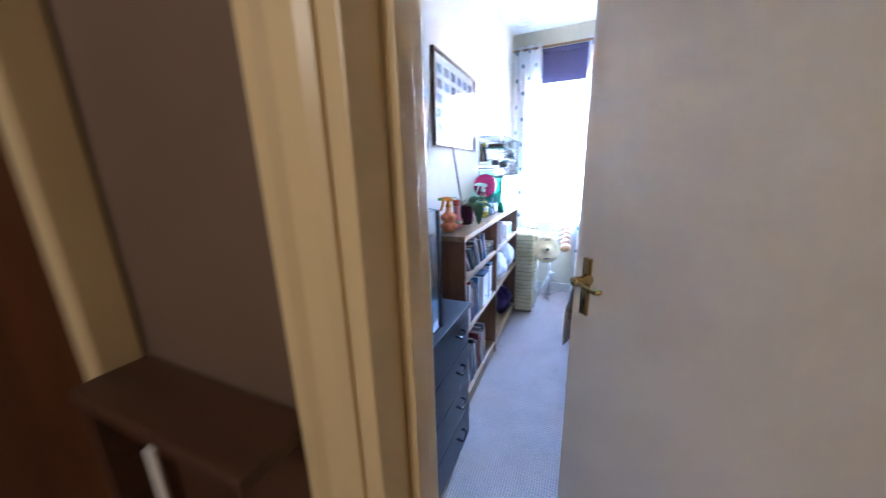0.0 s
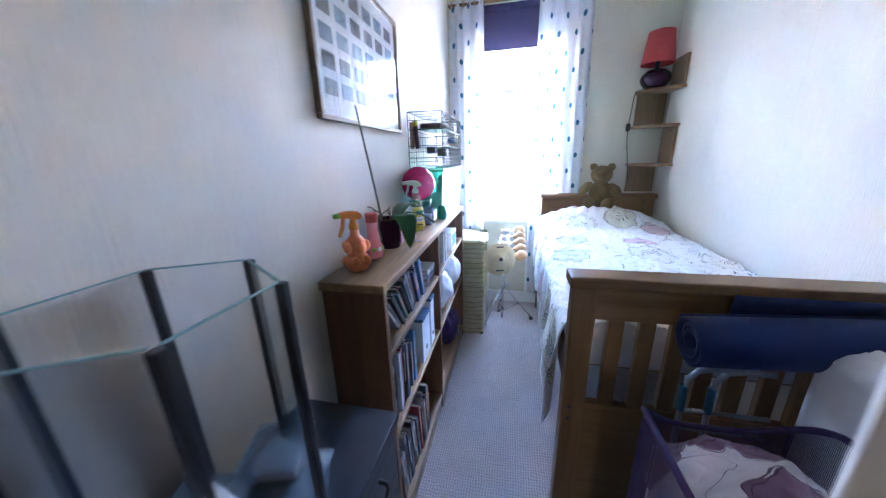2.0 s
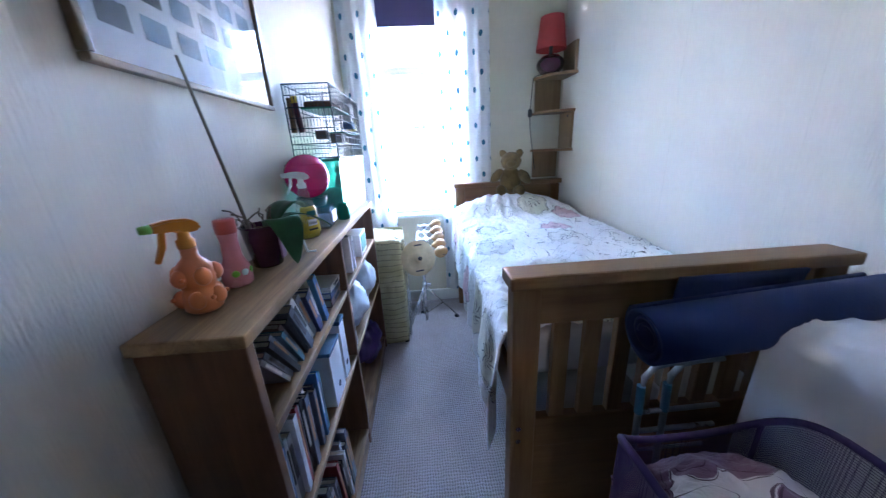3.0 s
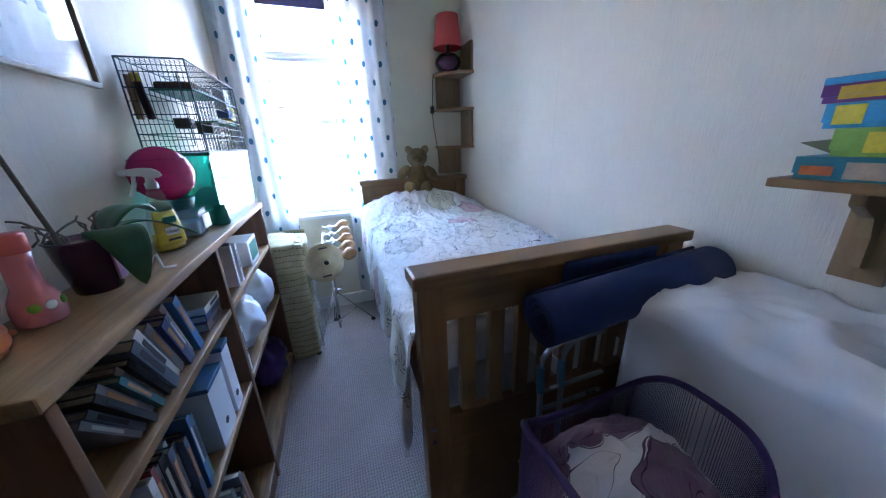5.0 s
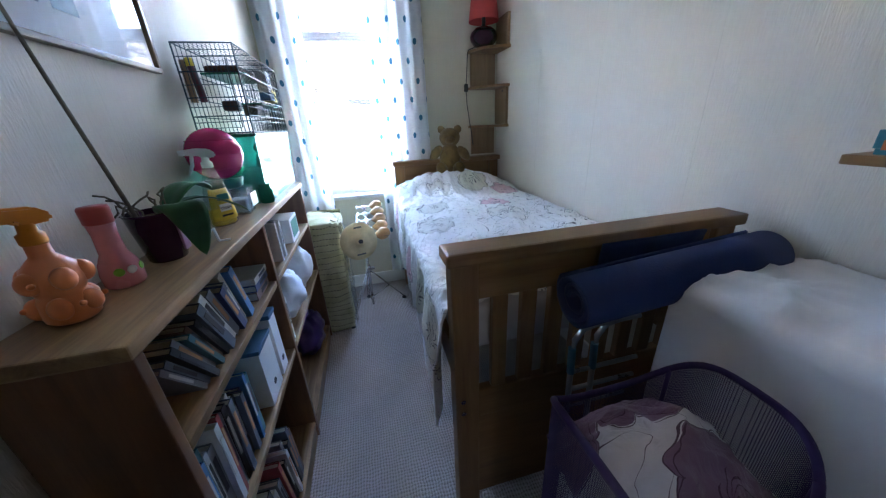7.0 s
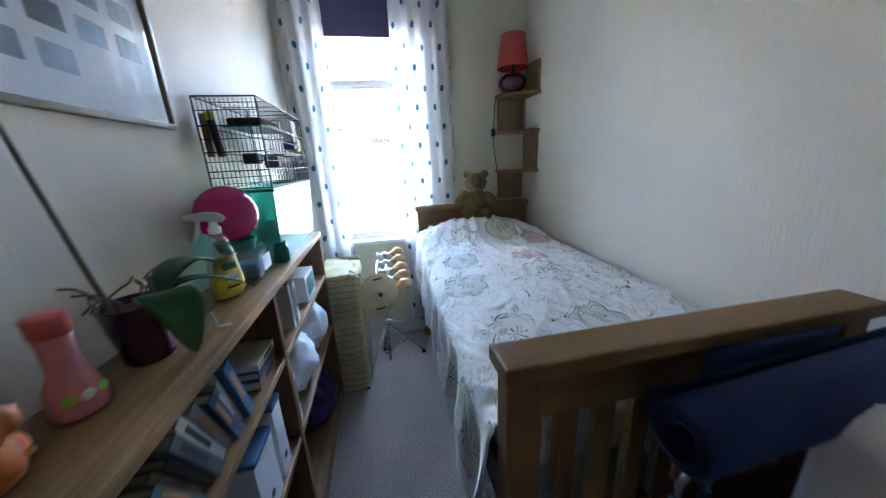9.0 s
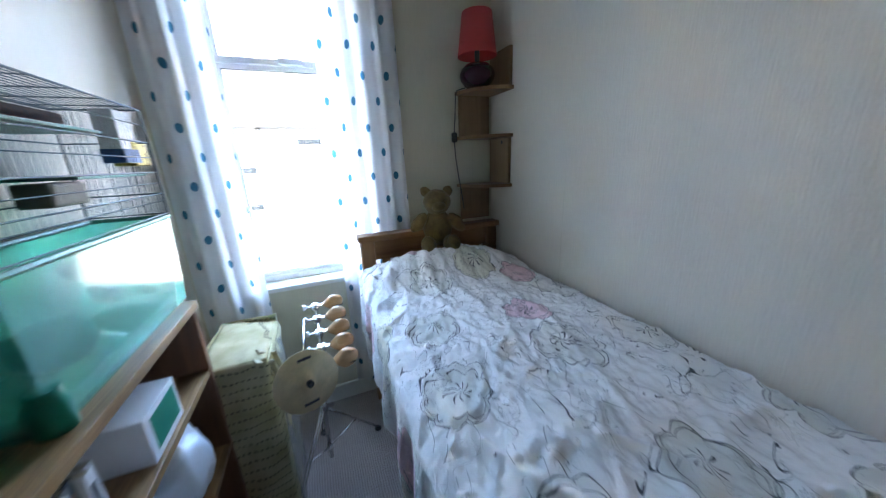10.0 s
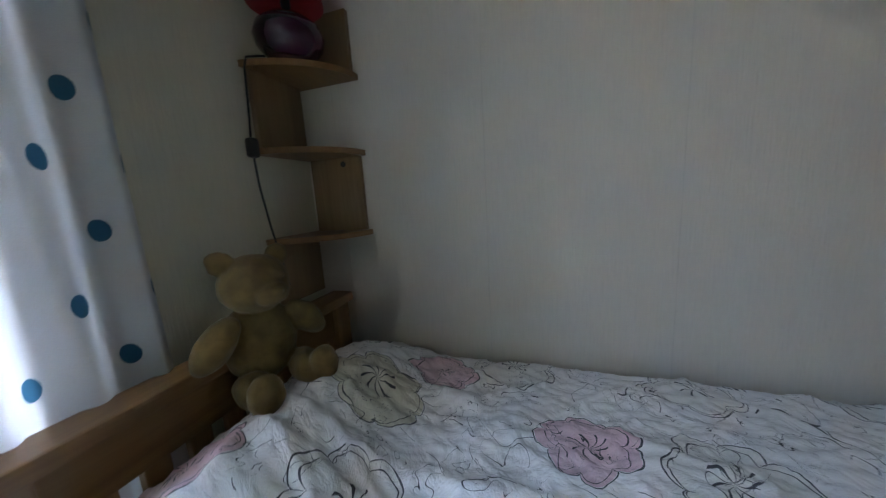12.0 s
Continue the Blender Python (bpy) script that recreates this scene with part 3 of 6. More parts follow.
tagged(part("pillow", pillow, SHEET), "white pillow under the bed cover", "pillow")


def cover_shape(u, v):
    """The bed cover: u from the wall to the hanging hem, v from the foot to the head."""
    y = 2.078 + v * 1.722
    hang = 0.36 - 0.10 * v + 0.05 * max(0.0, 1 - v * 9) ** 0.5
    flat = BX1 - 0.016 - (BX0 - 0.012)
    s = u * (flat + hang)
    swell = math.exp(-((y - 3.63) / 0.17) ** 2) * 0.125 * math.exp(-((s - 0.46) / 0.40) ** 4)
    swell += 0.035 * math.exp(-((y - 2.95) / 0.6) ** 2) * math.sin(math.pi * min(1, s / flat))
    top = 0.816 + swell + 0.010 * noise.noise((s * 3.1, y * 2.7, 0.3)) + 0.008 * noise.noise((s * 9, y * 7, 2.3))
    gather = math.exp(-((y - 3.48) / 0.34) ** 2)
    top += 0.0045 * gather * math.sin(92 * (s - 0.46) / (0.35 + 3.75 - y) * 0.42 + 1.5 * noise.noise((s * 4, y * 4, 7)))
    side = max(0.0, (s - 0.45) / 0.5)
    top += 0.007 * side * (1 - abs(noise.noise((s * 10 + 9 * y, y * 13 - 4 * s, 3.3)))) ** 5
    top += 0.006 * gather * (1 - abs(noise.noise(((s - 0.46) / (0.35 + 3.78 - y) * 5.5, y * 1.2, 4.4)))) ** 6
    ridge = noise.noise((s * 6 + 4 * y, y * 2.5 - s * 2, 5.1))
    top += 0.009 * (1 - abs(ridge)) ** 9 + 0.010 * (1 - abs(noise.noise((s * 9 - 6 * y, y * 5 + s * 4, 9.4)))) ** 9
    top += 0.006 * (1 - abs(noise.noise((s * 21 + 9 * y, y * 9 - s * 5, 1.7)))) ** 7 + 0.004 * (1 - abs(noise.noise((s * 30 - 14 * y, y * 16 + 6 * s, 6.2)))) ** 6
    if s <= flat - 0.05:
        return (BX1 - 0.016 - s + 0.026 * (y - 2.0), y, top)
    d = s - (flat - 0.05)
    bend = min(d / 0.08, 1.0) * math.pi / 2
    x = BX0 + 0.038 - 0.05 * math.sin(bend)
    z = top - 0.05 * (1 - math.cos(bend)) - max(0.0, d - 0.08)
    fold = min(1.0, max(0.0, d - 0.05) / 0.2)
    x -= fold * (0.003 + 0.017 * math.sin(y * 31 + 2.4 * noise.noise((y * 4, 0, 1))) + 0.010 * noise.noise((y * 11, s * 3, 3)) + 0.035 * fold * max(0.0, 0.4 - v))
    return (x + 0.026 * (y - 2.0), y, z)


bm = bmesh.new()
cloth(bm, 190, 240, cover_shape, lambda u, v: (u * 1.3, v * 1.722))
tagged(part("bed_cover", bm, DUVET, solid=0.006), "rumpled white bed cover printed with outlined pink and cream flowers", "bedding")

# the low bookcase along the papered wall
CX0, CX1, CY0, CY1, CZ = 0.022, 0.211, 1.827, 3.276, 1.028
case = thing("bookcase", (0.12, 2.56, 0), "long low wooden bookcase with two bays of shelves", "bookcase")
part("top_board", boxed((CX0 - 0.004, CY0 - 0.008, CZ - 0.026), (CX1 + 0.006, CY1 + 0.008, CZ), 0.004), CASE_Y, case, "worn oiled pine top")
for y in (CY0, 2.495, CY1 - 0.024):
    part("upright", boxed((CX0, y, 0), (CX1, y + 0.024, CZ - 0.028), 0.003), CASE_SHADED_Z, case)
for y0, y1 in ((CY0 + 0.026, 2.493), (2.521, CY1 - 0.026)):
    for z in (0.797, 0.497, 0.090):
        part("shelf", boxed((CX0, y0, z - 0.022), (CX1 - 0.002, y1, z), 0.003), CASE_Y, case)
    part("plinth", boxed((CX1 - 0.03, y0, 0), (CX1 - 0.008, y1, 0.061), 0.003), CASE_Y, case)
    part("back_panel", boxed((CX0 + 0.001, y0, 0.065), (CX0 + 0.006, y1, CZ - 0.03)), CASE_SHADED_Z, case)

# the black chest of drawers
chest = thing("chest_of_drawers", (0.16, 1.37, 0), "black stained chest of drawers with dark loop handles", "chest of drawers")
KX1, KY0, KY1, KZ = 0.282, 1.05, 1.675, 0.755
part("top_board", boxed((0.021, KY0 - 0.008, KZ - 0.022), (KX1 + 0.008, KY1 + 0.008, KZ), 0.003), BLACKWOOD, chest)
for y in (KY0, KY1 - 0.018):
    part("side", boxed((0.022, y, 0), (KX1 - 0.02, y + 0.018, KZ - 0.023), 0.002), BLACKWOOD, chest)
part("back", boxed((0.022, KY0 + 0.019, 0.03), (0.028, KY1 - 0.019, KZ - 0.023)), BLACKWOOD, chest)
for i in range(4):
    z0 = 0.05 + i * 0.172
    drawer = part("drawer", boxed((0.05, KY0 + 0.004, z0), (KX1, KY1 - 0.004, z0 + 0.167), 0.003), BLACKWOOD, chest)
    for y in (KY0 + 0.14, KY1 - 0.14):
        bm = bmesh.new()
        bent(bm, [(KX1, y - 0.030, z0 + 0.112), (KX1 + 0.018, y - 0.030, z0 + 0.108), (KX1 + 0.024, y - 0.024, z0 + 0.100), (KX1 + 0.026, y, z0 + 0.098), (KX1 + 0.024, y + 0.024, z0 + 0.100), (KX1 + 0.018, y + 0.030, z0 + 0.108), (KX1, y + 0.030, z0 + 0.112)], 0.0048, 8)
        part("handle", bm, BLACK, drawer, "dark metal loop handle", smooth=True)

EDGEGLASS = plain("green_glass_edge", (0.30, 0.46, 0.44), 0.2, var=0.05, bump=0)
# the glass tank on the chest: six panes between black corner strips
tank = thing("glass_tank", (0.145, 1.345, KZ), "open six-sided glass tank with black corner strips", "tank")
corners = [(0.252, 1.272), (0.255, 1.422), (0.135, 1.497), (0.014, 1.432), (0.012, 1.282), (0.135, 1.202)]
for (x0, y0), (x1, y1) in zip(corners, corners[1:] + corners[:1]):
    d = Vector((x1 - x0, y1 - y0, 0))
    m = Matrix.Translation((x0, y0, 0)) @ Matrix.Rotation(math.atan2(d.y, d.x), 4, "Z")
    pane = part("pane", boxed((0.006, 0.0, KZ + 0.008), (d.length - 0.006, 0.004, KZ + 0.452), 0, m), GLASS, tank)
    pane.visible_shadow = False
    part("pane_edge", boxed((0.006, -0.0003, KZ + 0.4522), (d.length - 0.006, 0.0043, KZ + 0.4538), 0, m), EDGEGLASS, pane)
    bm = bmesh.new()
    box(bm, (x0 - 0.0068, y0 - 0.0068, KZ + 0.001), (x0 + 0.0068, y0 + 0.0068, KZ + 0.452), 0.003)
    part("corner_strip", bm, BLACK, tank)
part("base", made(prism, corners, KZ + 0.0005, KZ + 0.007), BLACK, tank)

# the framed print
pic = thing("framed_picture", (0.001, 2.282, 1.478), "thin dark-framed print of small photographs in rows behind glass", "picture")
PY0, PY1, PZ0, PZ1 = 1.948, 2.616, 1.470, 1.928
FRAME = timber("picture_moulding", (0.30, 0.22, 0.13), (0.15, 0.10, 0.055), 1, rough=0.35, knots=False)
for a, b in (((PY0, PZ0), (PY1, PZ0 + 0.014)), ((PY0, PZ1 - 0.014), (PY1, PZ1)), ((PY0, PZ0 + 0.015), (PY0 + 0.014, PZ1 - 0.015)), ((PY1 - 0.014, PZ0 + 0.015), (PY1, PZ1 - 0.015))):
    part("frame_moulding", boxed((0.001, a[0], a[1]), (0.021, b[0], b[1]), 0.003), FRAME, pic)
sheet = part("mount", boxed((0.002, PY0 + 0.014, PZ0 + 0.014), (0.009, PY1 - 0.014, PZ1 - 0.014)), plain("mount_board", (0.70, 0.72, 0.74), 0.7, var=0.02, bump=0.05), pic)
shots = [plain("photograph", c, 0.5, var=0.5, scale=30, bump=0) for c in ((0.05, 0.055, 0.065), (0.10, 0.17, 0.24), (0.12, 0.13, 0.14), (0.16, 0.26, 0.36))]
rng = random.Random(9)
for row in range(5):
    for col in range(6):
        y = PY0 + 0.052 + col * 0.098
        z = PZ1 - 0.075 - row * 0.071
        if row == 4 and col > 3:
            continue
        part("photo", boxed((0.009, y, z - 0.026), (0.0098, y + 0.068, z + 0.018)), shots[rng.randrange(4)], sheet)
part("glazing", boxed((0.012, PY0 + 0.014, PZ0 + 0.014), (0.014, PY1 - 0.014, PZ1 - 0.014)), GLASS, pic).visible_shadow = False


# ---- the window's dressing ----
def curtain(name, x0, x1, z0, flare0, flare1, folds, seed, width, label):
    """A curtain of even pleats that hang from rings and spread a little towards the hem."""
    ob = thing(name, ((x0 + x1) / 2, N - 0.052, z0), label, "curtain", "pair of dotted curtains")

    def at(u, v):
        z = z0 + (2.495 - z0) * v
        low = 1 - v
        depth = 0.020 + 0.004 * low
        ph = folds * math.tau * u + 0.5 * noise.noise((u * 5, low * 1.5, seed))
        x = x0 - flare0 * low + (x1 - x0 + (flare0 + flare1) * low) * u + 0.006 * noise.noise((u * 8, v * 3, seed + 2))
        return (x, N - 0.052 + depth * math.sin(ph) + 0.006 * noise.noise((u * 9, v * 2, seed)), z)
    bm = bmesh.new()
    cloth(bm, 22 * folds, 40, at, lambda u, v: (u * width, v * (2.495 - z0)))
    part("cloth", bm, VOILE, ob)
    for i in range(2 * folds):
        x = x0 + (x1 - x0) * (i + 0.5) / (2 * folds)
        bm = bmesh.new()
        bent(bm, [(x, N - 0.052 + 0.022 * math.cos(k * math.tau / 16), 2.465 + 0.022 * math.sin(k * math.tau / 16)) for k in range(16)], 0.004, 6, True)
        part("eyelet", bm, CHROME, ob, smooth=True)
    return ob


curtain("curtain", 0.022, 0.292, 0.12, 0.0, 0.03, 3, 1.0, 0.52, "white voile curtain with blue dots, hanging beside the bookcase")
curtain("curtain", 0.70, 1.075, 0.12, 0.005, 0.04, 4, 6.0, 0.76, "white voile curtain with blue dots, hanging behind the bed's headboard")
pole = thing("curtain_pole", (0.55, N - 0.052, 2.465), "thin pale wooden curtain pole", "curtain pole")
part("rod", made(rod, (0.02, N - 0.052, 2.465), (1.13, N - 0.052, 2.465), 0.011, sides=14), CASE_Y, pole, smooth=True)
for x in (0.03, 1.11):
    part("bracket", boxed((x - 0.008, N - 0.052, 2.45), (x + 0.008, N - 0.001, 2.46), 0.002), CASE_Y, pole)
blob_bm = made(blob, (1.145, N - 0.052, 2.465), (0.02, 0.018, 0.018))
part("finial", blob_bm, CASE_Y, pole, smooth=True)

BLINDCLOTH = plain("purple_blind_cloth", (0.085, 0.07, 0.16), 0.8, var=0.06, scale=3, bump=0.2)
blind = thing("roller_blind", (0.53, N + 0.06, 2.17), "dark purple roller blind drawn a little way down", "blind")
part("roller", made(rod, (WX0 + 0.004, N + 0.06, 2.465), (WX1 - 0.004, N + 0.06, 2.465), 0.022, sides=16), BLINDCLOTH, blind, smooth=True)
part("cloth", boxed((WX0 + 0.012, N + 0.079, 2.185), (WX1 - 0.012, N + 0.081, 2.465)), BLINDCLOTH, blind)
part("hem_bar", boxed((WX0 + 0.012, N + 0.075, 2.170), (WX1 - 0.012, N + 0.085, 2.186), 0.003), BLINDCLOTH, blind)


# ---- outside: the street and the houses across it ----
RENDER = plain("pale_render", (0.27, 0.262, 0.25), 0.9, var=0.06, scale=1.2, bump=0.3, grain=40)
SLATE = plain("grey_roof_slate", (0.11, 0.105, 0.105), 0.8, var=0.2, scale=3, bump=0.3, grain=12)
ASPHALT = plain("asphalt", (0.06, 0.06, 0.062), 0.9, var=0.2, scale=2, bump=0.4, grain=60)
PAVING = plain("paving", (0.28, 0.27, 0.25), 0.9, var=0.12, scale=2, bump=0.3, grain=40)
DARKGLASS = plain("window_glass_far", (0.008, 0.010, 0.012), 0.5, var=0.1, bump=0)
DARKGLASS.node_tree.nodes["Principled BSDF"].inputs["Specular IOR Level"].default_value = 0.05
# far panes coloured pale, with the bright sky's reflection painted in
SKYGLASS = plain("sky_pale_glass", (0.24, 0.245, 0.25), 0.35, var=0.08, scale=4, bump=0)
G = -2.75
tagged(part("ground", boxed((-500, -500, G - 1), (500, 500, G)), ASPHALT), "grey asphalt street", "ground", kind="structure")
tagged(part("pavement", boxed((-60, 13.4, G), (60, 15.99, G + 0.12)), PAVING), "pale paving in front of the houses", "pavement", kind="structure")
tagged(part("kerb", boxed((-60, 13.25, G), (60, 13.399, G + 0.125)), PAVING), "stone kerb", "kerb", kind="structure")


def terrace_house(x0, x1, tint):
    ob = thing("terraced_house", ((x0 + x1) / 2, 18, G), "pale rendered two-storey terraced house with a slate roof", "house", "houses across the street")
    part("wall", boxed((x0, 16, G), (x1, 23, 2.95)), tint, ob)
    bm = bmesh.new()
    prism(bm, [(15.75, 2.95), (23.25, 2.95), (19.5, 5.6)], x0, x1, 0)
    roof = part("roof", bm, SLATE, ob)
    chim = part("chimney", boxed((x0 + 0.45, 18.9, 4.6), (x0 + 1.15, 20, 6.4), 0.02), RENDER, roof)
    for x in (x0 + 0.63, x0 + 0.97):
        part("pot", made(rod, (x, 19.45, 6.4), (x, 19.45, 6.8), 0.11, 0.09, 12), plain("clay_pot", (0.35, 0.17, 0.10), 0.8), roof)
    part("gutter", boxed((x0, 15.70, 2.80), (x1, 15.86, 2.95), 0.02), BLACK, ob)
    part("downpipe", made(rod, (x0 + 0.08, 15.93, G + 0.12), (x0 + 0.08, 15.93, 2.9), 0.075, sides=8), BLACK, ob)
    mid = (x0 + x1) / 2
    for wx, wz, w, h in ((x0 + 1.75, 1.15, 0.95, 1.3), (x1 - 0.55, 0.35, 0.80, 1.12), (x1 - 0.55, -1.25, 0.80, 1.35)):
        opening = part("window", boxed((wx - w / 2 - 0.06, 15.94, wz - 0.06), (wx + w / 2 + 0.06, 15.999, wz + h + 0.06), 0.01), UPVC, ob)
        part("curtained_pane", boxed((wx - w / 2 + 0.03, 15.92, wz + 0.03), (wx + w / 2 - 0.03, 15.939, wz + h - 0.32)), SKYGLASS, opening, "pane painted pale for the bright sky it mirrors")
        part("vent_pane", boxed((wx - w / 2 + 0.03, 15.92, wz + h - 0.27), (wx + w / 2 - 0.03, 15.939, wz + h - 0.04)), DARKGLASS, opening)
        part("sill", boxed((wx - w / 2 - 0.1, 15.86, wz - 0.13), (wx + w / 2 + 0.1, 15.995, wz - 0.062), 0.01), PAVING, opening)
    part("front_door", boxed((x0 + 0.75, 15.93, G + 0.13), (x0 + 1.65, 15.998, G + 2.15), 0.01), UPVC, ob)
    porch = bmesh.new()
    prism(porch, [(x0 + 0.38, 0.08), (x0 + 2.1, 0.08), (x0 + 1.75, 0.66), (x0 + 0.75, 0.66)], 15.0, 15.99, 1)
    part("porch_roof", porch, SLATE, ob)
    return ob


for i in range(-4, 5):
    terrace_house(-0.98 + 5.0 * i, -0.98 + 5.0 * (i + 1) - 0.02, RENDER)


def parked_car(x0, y0, paint):
    car = thing("parked_car", (x0 + 2, y0 + 0.85, G), "dark teal estate car parked at the kerb", "car")
    body = bmesh.new()
    side = [(0.05, 0.35), (0.0, 0.62), (0.12, 0.86), (1.05, 0.95), (1.75, 1.42), (3.5, 1.46), (4.0, 1.0), (4.15, 0.85), (4.15, 0.38)]
    prism(body, [(x0 + a, G + b) for a, b in side], y0, y0 + 1.68, 1)
    bmesh.ops.bevel(body, geom=body.edges[:], offset=0.07, segments=2, affect="EDGES")
    shell = part("body", body, paint, car, smooth=False)
    for y, d in ((y0 - 0.006, 1), (y0 + 1.686, -1)):
        for lo, hi, t0, t1 in ((1.22, 2.3, 1.75, 2.3), (2.4, 3.85, 2.4, 3.45)):
            bm = bmesh.new()
            prism(bm, [(x0 + lo, G + 0.96), (x0 + hi, G + 0.96), (x0 + t1, G + 1.36), (x0 + t0, G + 1.36)], y - 0.01, y + 0.01, 1)
            part("side_window", bm, DARKGLASS, shell)
    for wx in (0.8, 3.35):
        for wy in (y0 + 0.02, y0 + 1.48):
            wheel = part("wheel", made(rod, (x0 + wx, wy, G + 0.31), (x0 + wx, wy + 0.18, G + 0.31), 0.31, sides=24), BLACK, car)
            part("rim", made(rod, (x0 + wx, wy - 0.006, G + 0.31), (x0 + wx, wy + 0.186, G + 0.31), 0.19, sides=20), STEEL, wheel)
    for y in (y0 + 0.12, y0 + 1.30):
        part("headlight", boxed((x0 - 0.012, y, G + 0.62), (x0 + 0.1, y + 0.26, G + 0.78), 0.03), UPVC, car)
        part("tail_light", boxed((x0 + 4.08, y, G + 0.68), (x0 + 4.162, y + 0.2, G + 0.86), 0.02), plain("red_lens", (0.4, 0.02, 0.02), 0.2), car)
    return car


parked_car(-3.8, 11.35, plain("teal_car_paint", (0.02, 0.10, 0.12), 0.25, coat=0.6, var=0.05, bump=0))


# ---- things on the bookcase ----
PINKPLASTIC = plain("magenta_plastic", (0.55, 0.02, 0.14), 0.22, var=0.1, bump=0.02, coat=0.3)
TEAL = clear("teal_clear_plastic", (0.50, 0.93, 0.84), 0.06, 1.45, 0.25)
GREENPLASTIC = plain("green_plastic", (0.02, 0.22, 0.14), 0.35, var=0.15)
TEALDARK = plain("dark_teal_plastic", (0.01, 0.14, 0.12), 0.3, var=0.2)
WIRE = plain("dark_cage_wire", (0.035, 0.06, 0.075), 0.6, 0.0, var=0.1)
ORANGE = plain("orange_plastic", (0.80, 0.25, 0.09), 0.35, var=0.06, scale=6, bump=0.03)
ORANGETOP = plain("amber_plastic", (0.74, 0.26, 0.02), 0.35, var=0.05, bump=0.03)
LIME = plain("lime_plastic", (0.22, 0.50, 0.05), 0.4, var=0.05)
PINKCLEAR = plain("translucent_pink_plastic", (0.70, 0.26, 0.29), 0.25, var=0.1, bump=0.03)
REDCAP = plain("red_cap_plastic", (0.58, 0.10, 0.08), 0.35, var=0.05)
WHITEPLASTIC = plain("white_plastic", (0.78, 0.78, 0.79), 0.35, var=0.04, bump=0.04)
YELLOW = plain("yellow_label", (0.68, 0.52, 0.04), 0.5, var=0.15, scale=40)
CLEARPLASTIC = clear("clear_plastic", (0.95, 0.97, 0.97), 0.08, 1.4, 0.12)
FROSTED = clear("frosted_plastic_tub", (0.78, 0.86, 0.93), 0.2, 1.4, 0.17)
POT = plain("purple_glazed_pot", (0.055, 0.014, 0.045), 0.16, var=0.2, bump=0.02, coat=0.5)
LEAF = plain("orchid_leaf", (0.028, 0.10, 0.034), 0.35, var=0.25, scale=20, bump=0.15, grain=90)
STEM = plain("dry_stem", (0.16, 0.13, 0.09), 0.8, var=0.3, scale=60)
BARK = plain("bark_chips", (0.10, 0.055, 0.035), 0.95, var=0.5, scale=120, bump=0.8)
TOPZ = CZ


def spray_head(ob, x, y, z, colour, tip, aim, s=1.0):
    """A trigger head: collar, hood, nozzle and trigger; aim: the heading of the nozzle in degrees."""
    m = Matrix.Translation((x, y, z)) @ Matrix.Rotation(radians(aim), 4, "Z") @ Matrix.Scale(s, 4)
    bm = bmesh.new()
    turned(bm, [(0.016, 0), (0.017, 0.003), (0.017, 0.018), (0.012, 0.022), (0.010, 0.040)], sides=20)
    bm.transform(m)
    part("collar", bm, colour, ob, smooth=True)
    bm = bmesh.new()
    prism(bm, [(-0.030, 0.034), (-0.034, 0.046), (-0.016, 0.062), (0.020, 0.066), (0.052, 0.062), (0.052, 0.044), (0.012, 0.040), (0.006, 0.032)], -0.011, 0.011, 1)
    bmesh.ops.bevel(bm, geom=bm.edges[:], offset=0.004, segments=2, affect="EDGES")
    bm.transform(m)
    hood = part("hood", bm, colour, ob)
    bm = made(rod, (0.050, 0, 0.053), (0.068, 0, 0.053), 0.010, 0.008, 14)
    bm.transform(m)
    part("nozzle", bm, tip, ob, smooth=True)
    bm = bmesh.new()
    prism(bm, [(0.030, 0.044), (0.040, 0.044), (0.046, 0.015), (0.060, -0.018), (0.052, -0.020), (0.036, 0.010)], -0.007, 0.007, 1)
    bmesh.ops.bevel(bm, geom=bm.edges[:], offset=0.002, segments=1, affect="EDGES")
    bm.transform(m)
    part("trigger", bm, colour, ob)


spray = thing("spray_bottle", (0.085, 1.936, TOPZ), "orange plant-mister bottle moulded like a flower, on the bookcase", "spray bottle")
bm = bmesh.new()
turned(bm, [(0.026, 0), (0.033, 0.006), (0.036, 0.026), (0.034, 0.042), (0.028, 0.048), (0.031, 0.055), (0.035, 0.072), (0.031, 0.092), (0.020, 0.104), (0.014, 0.110), (0.013, 0.132)], (0.085, 1.936, TOPZ), 28, (1.0, 0.9))
body = part("body", bm, ORANGE, spray, smooth=True)
for k in range(10):
    a = k * math.tau / 5 + (0.6 if k > 4 else 0)
    z = 0.030 if k < 5 else 0.075
    bm = made(blob, (0.085 + 0.031 * math.cos(a), 1.936 + 0.028 * math.sin(a), TOPZ + z), (0.0145, 0.0145, 0.018))
    part("moulded_petal", bm, ORANGE, body, smooth=True)
for k in range(7):
    a = k * math.tau / 7 + 0.3
    part("stud", made(blob, (0.085 + 0.0445 * math.cos(a), 1.936 + 0.041 * math.sin(a), TOPZ + 0.034 + 0.042 * (k % 2)), (0.0045, 0.0045, 0.0045), None, 10), ORANGE, body, smooth=True)
spray_head(spray, 0.085, 1.936, TOPZ + 0.128, ORANGETOP, LIME, 235, 0.86)

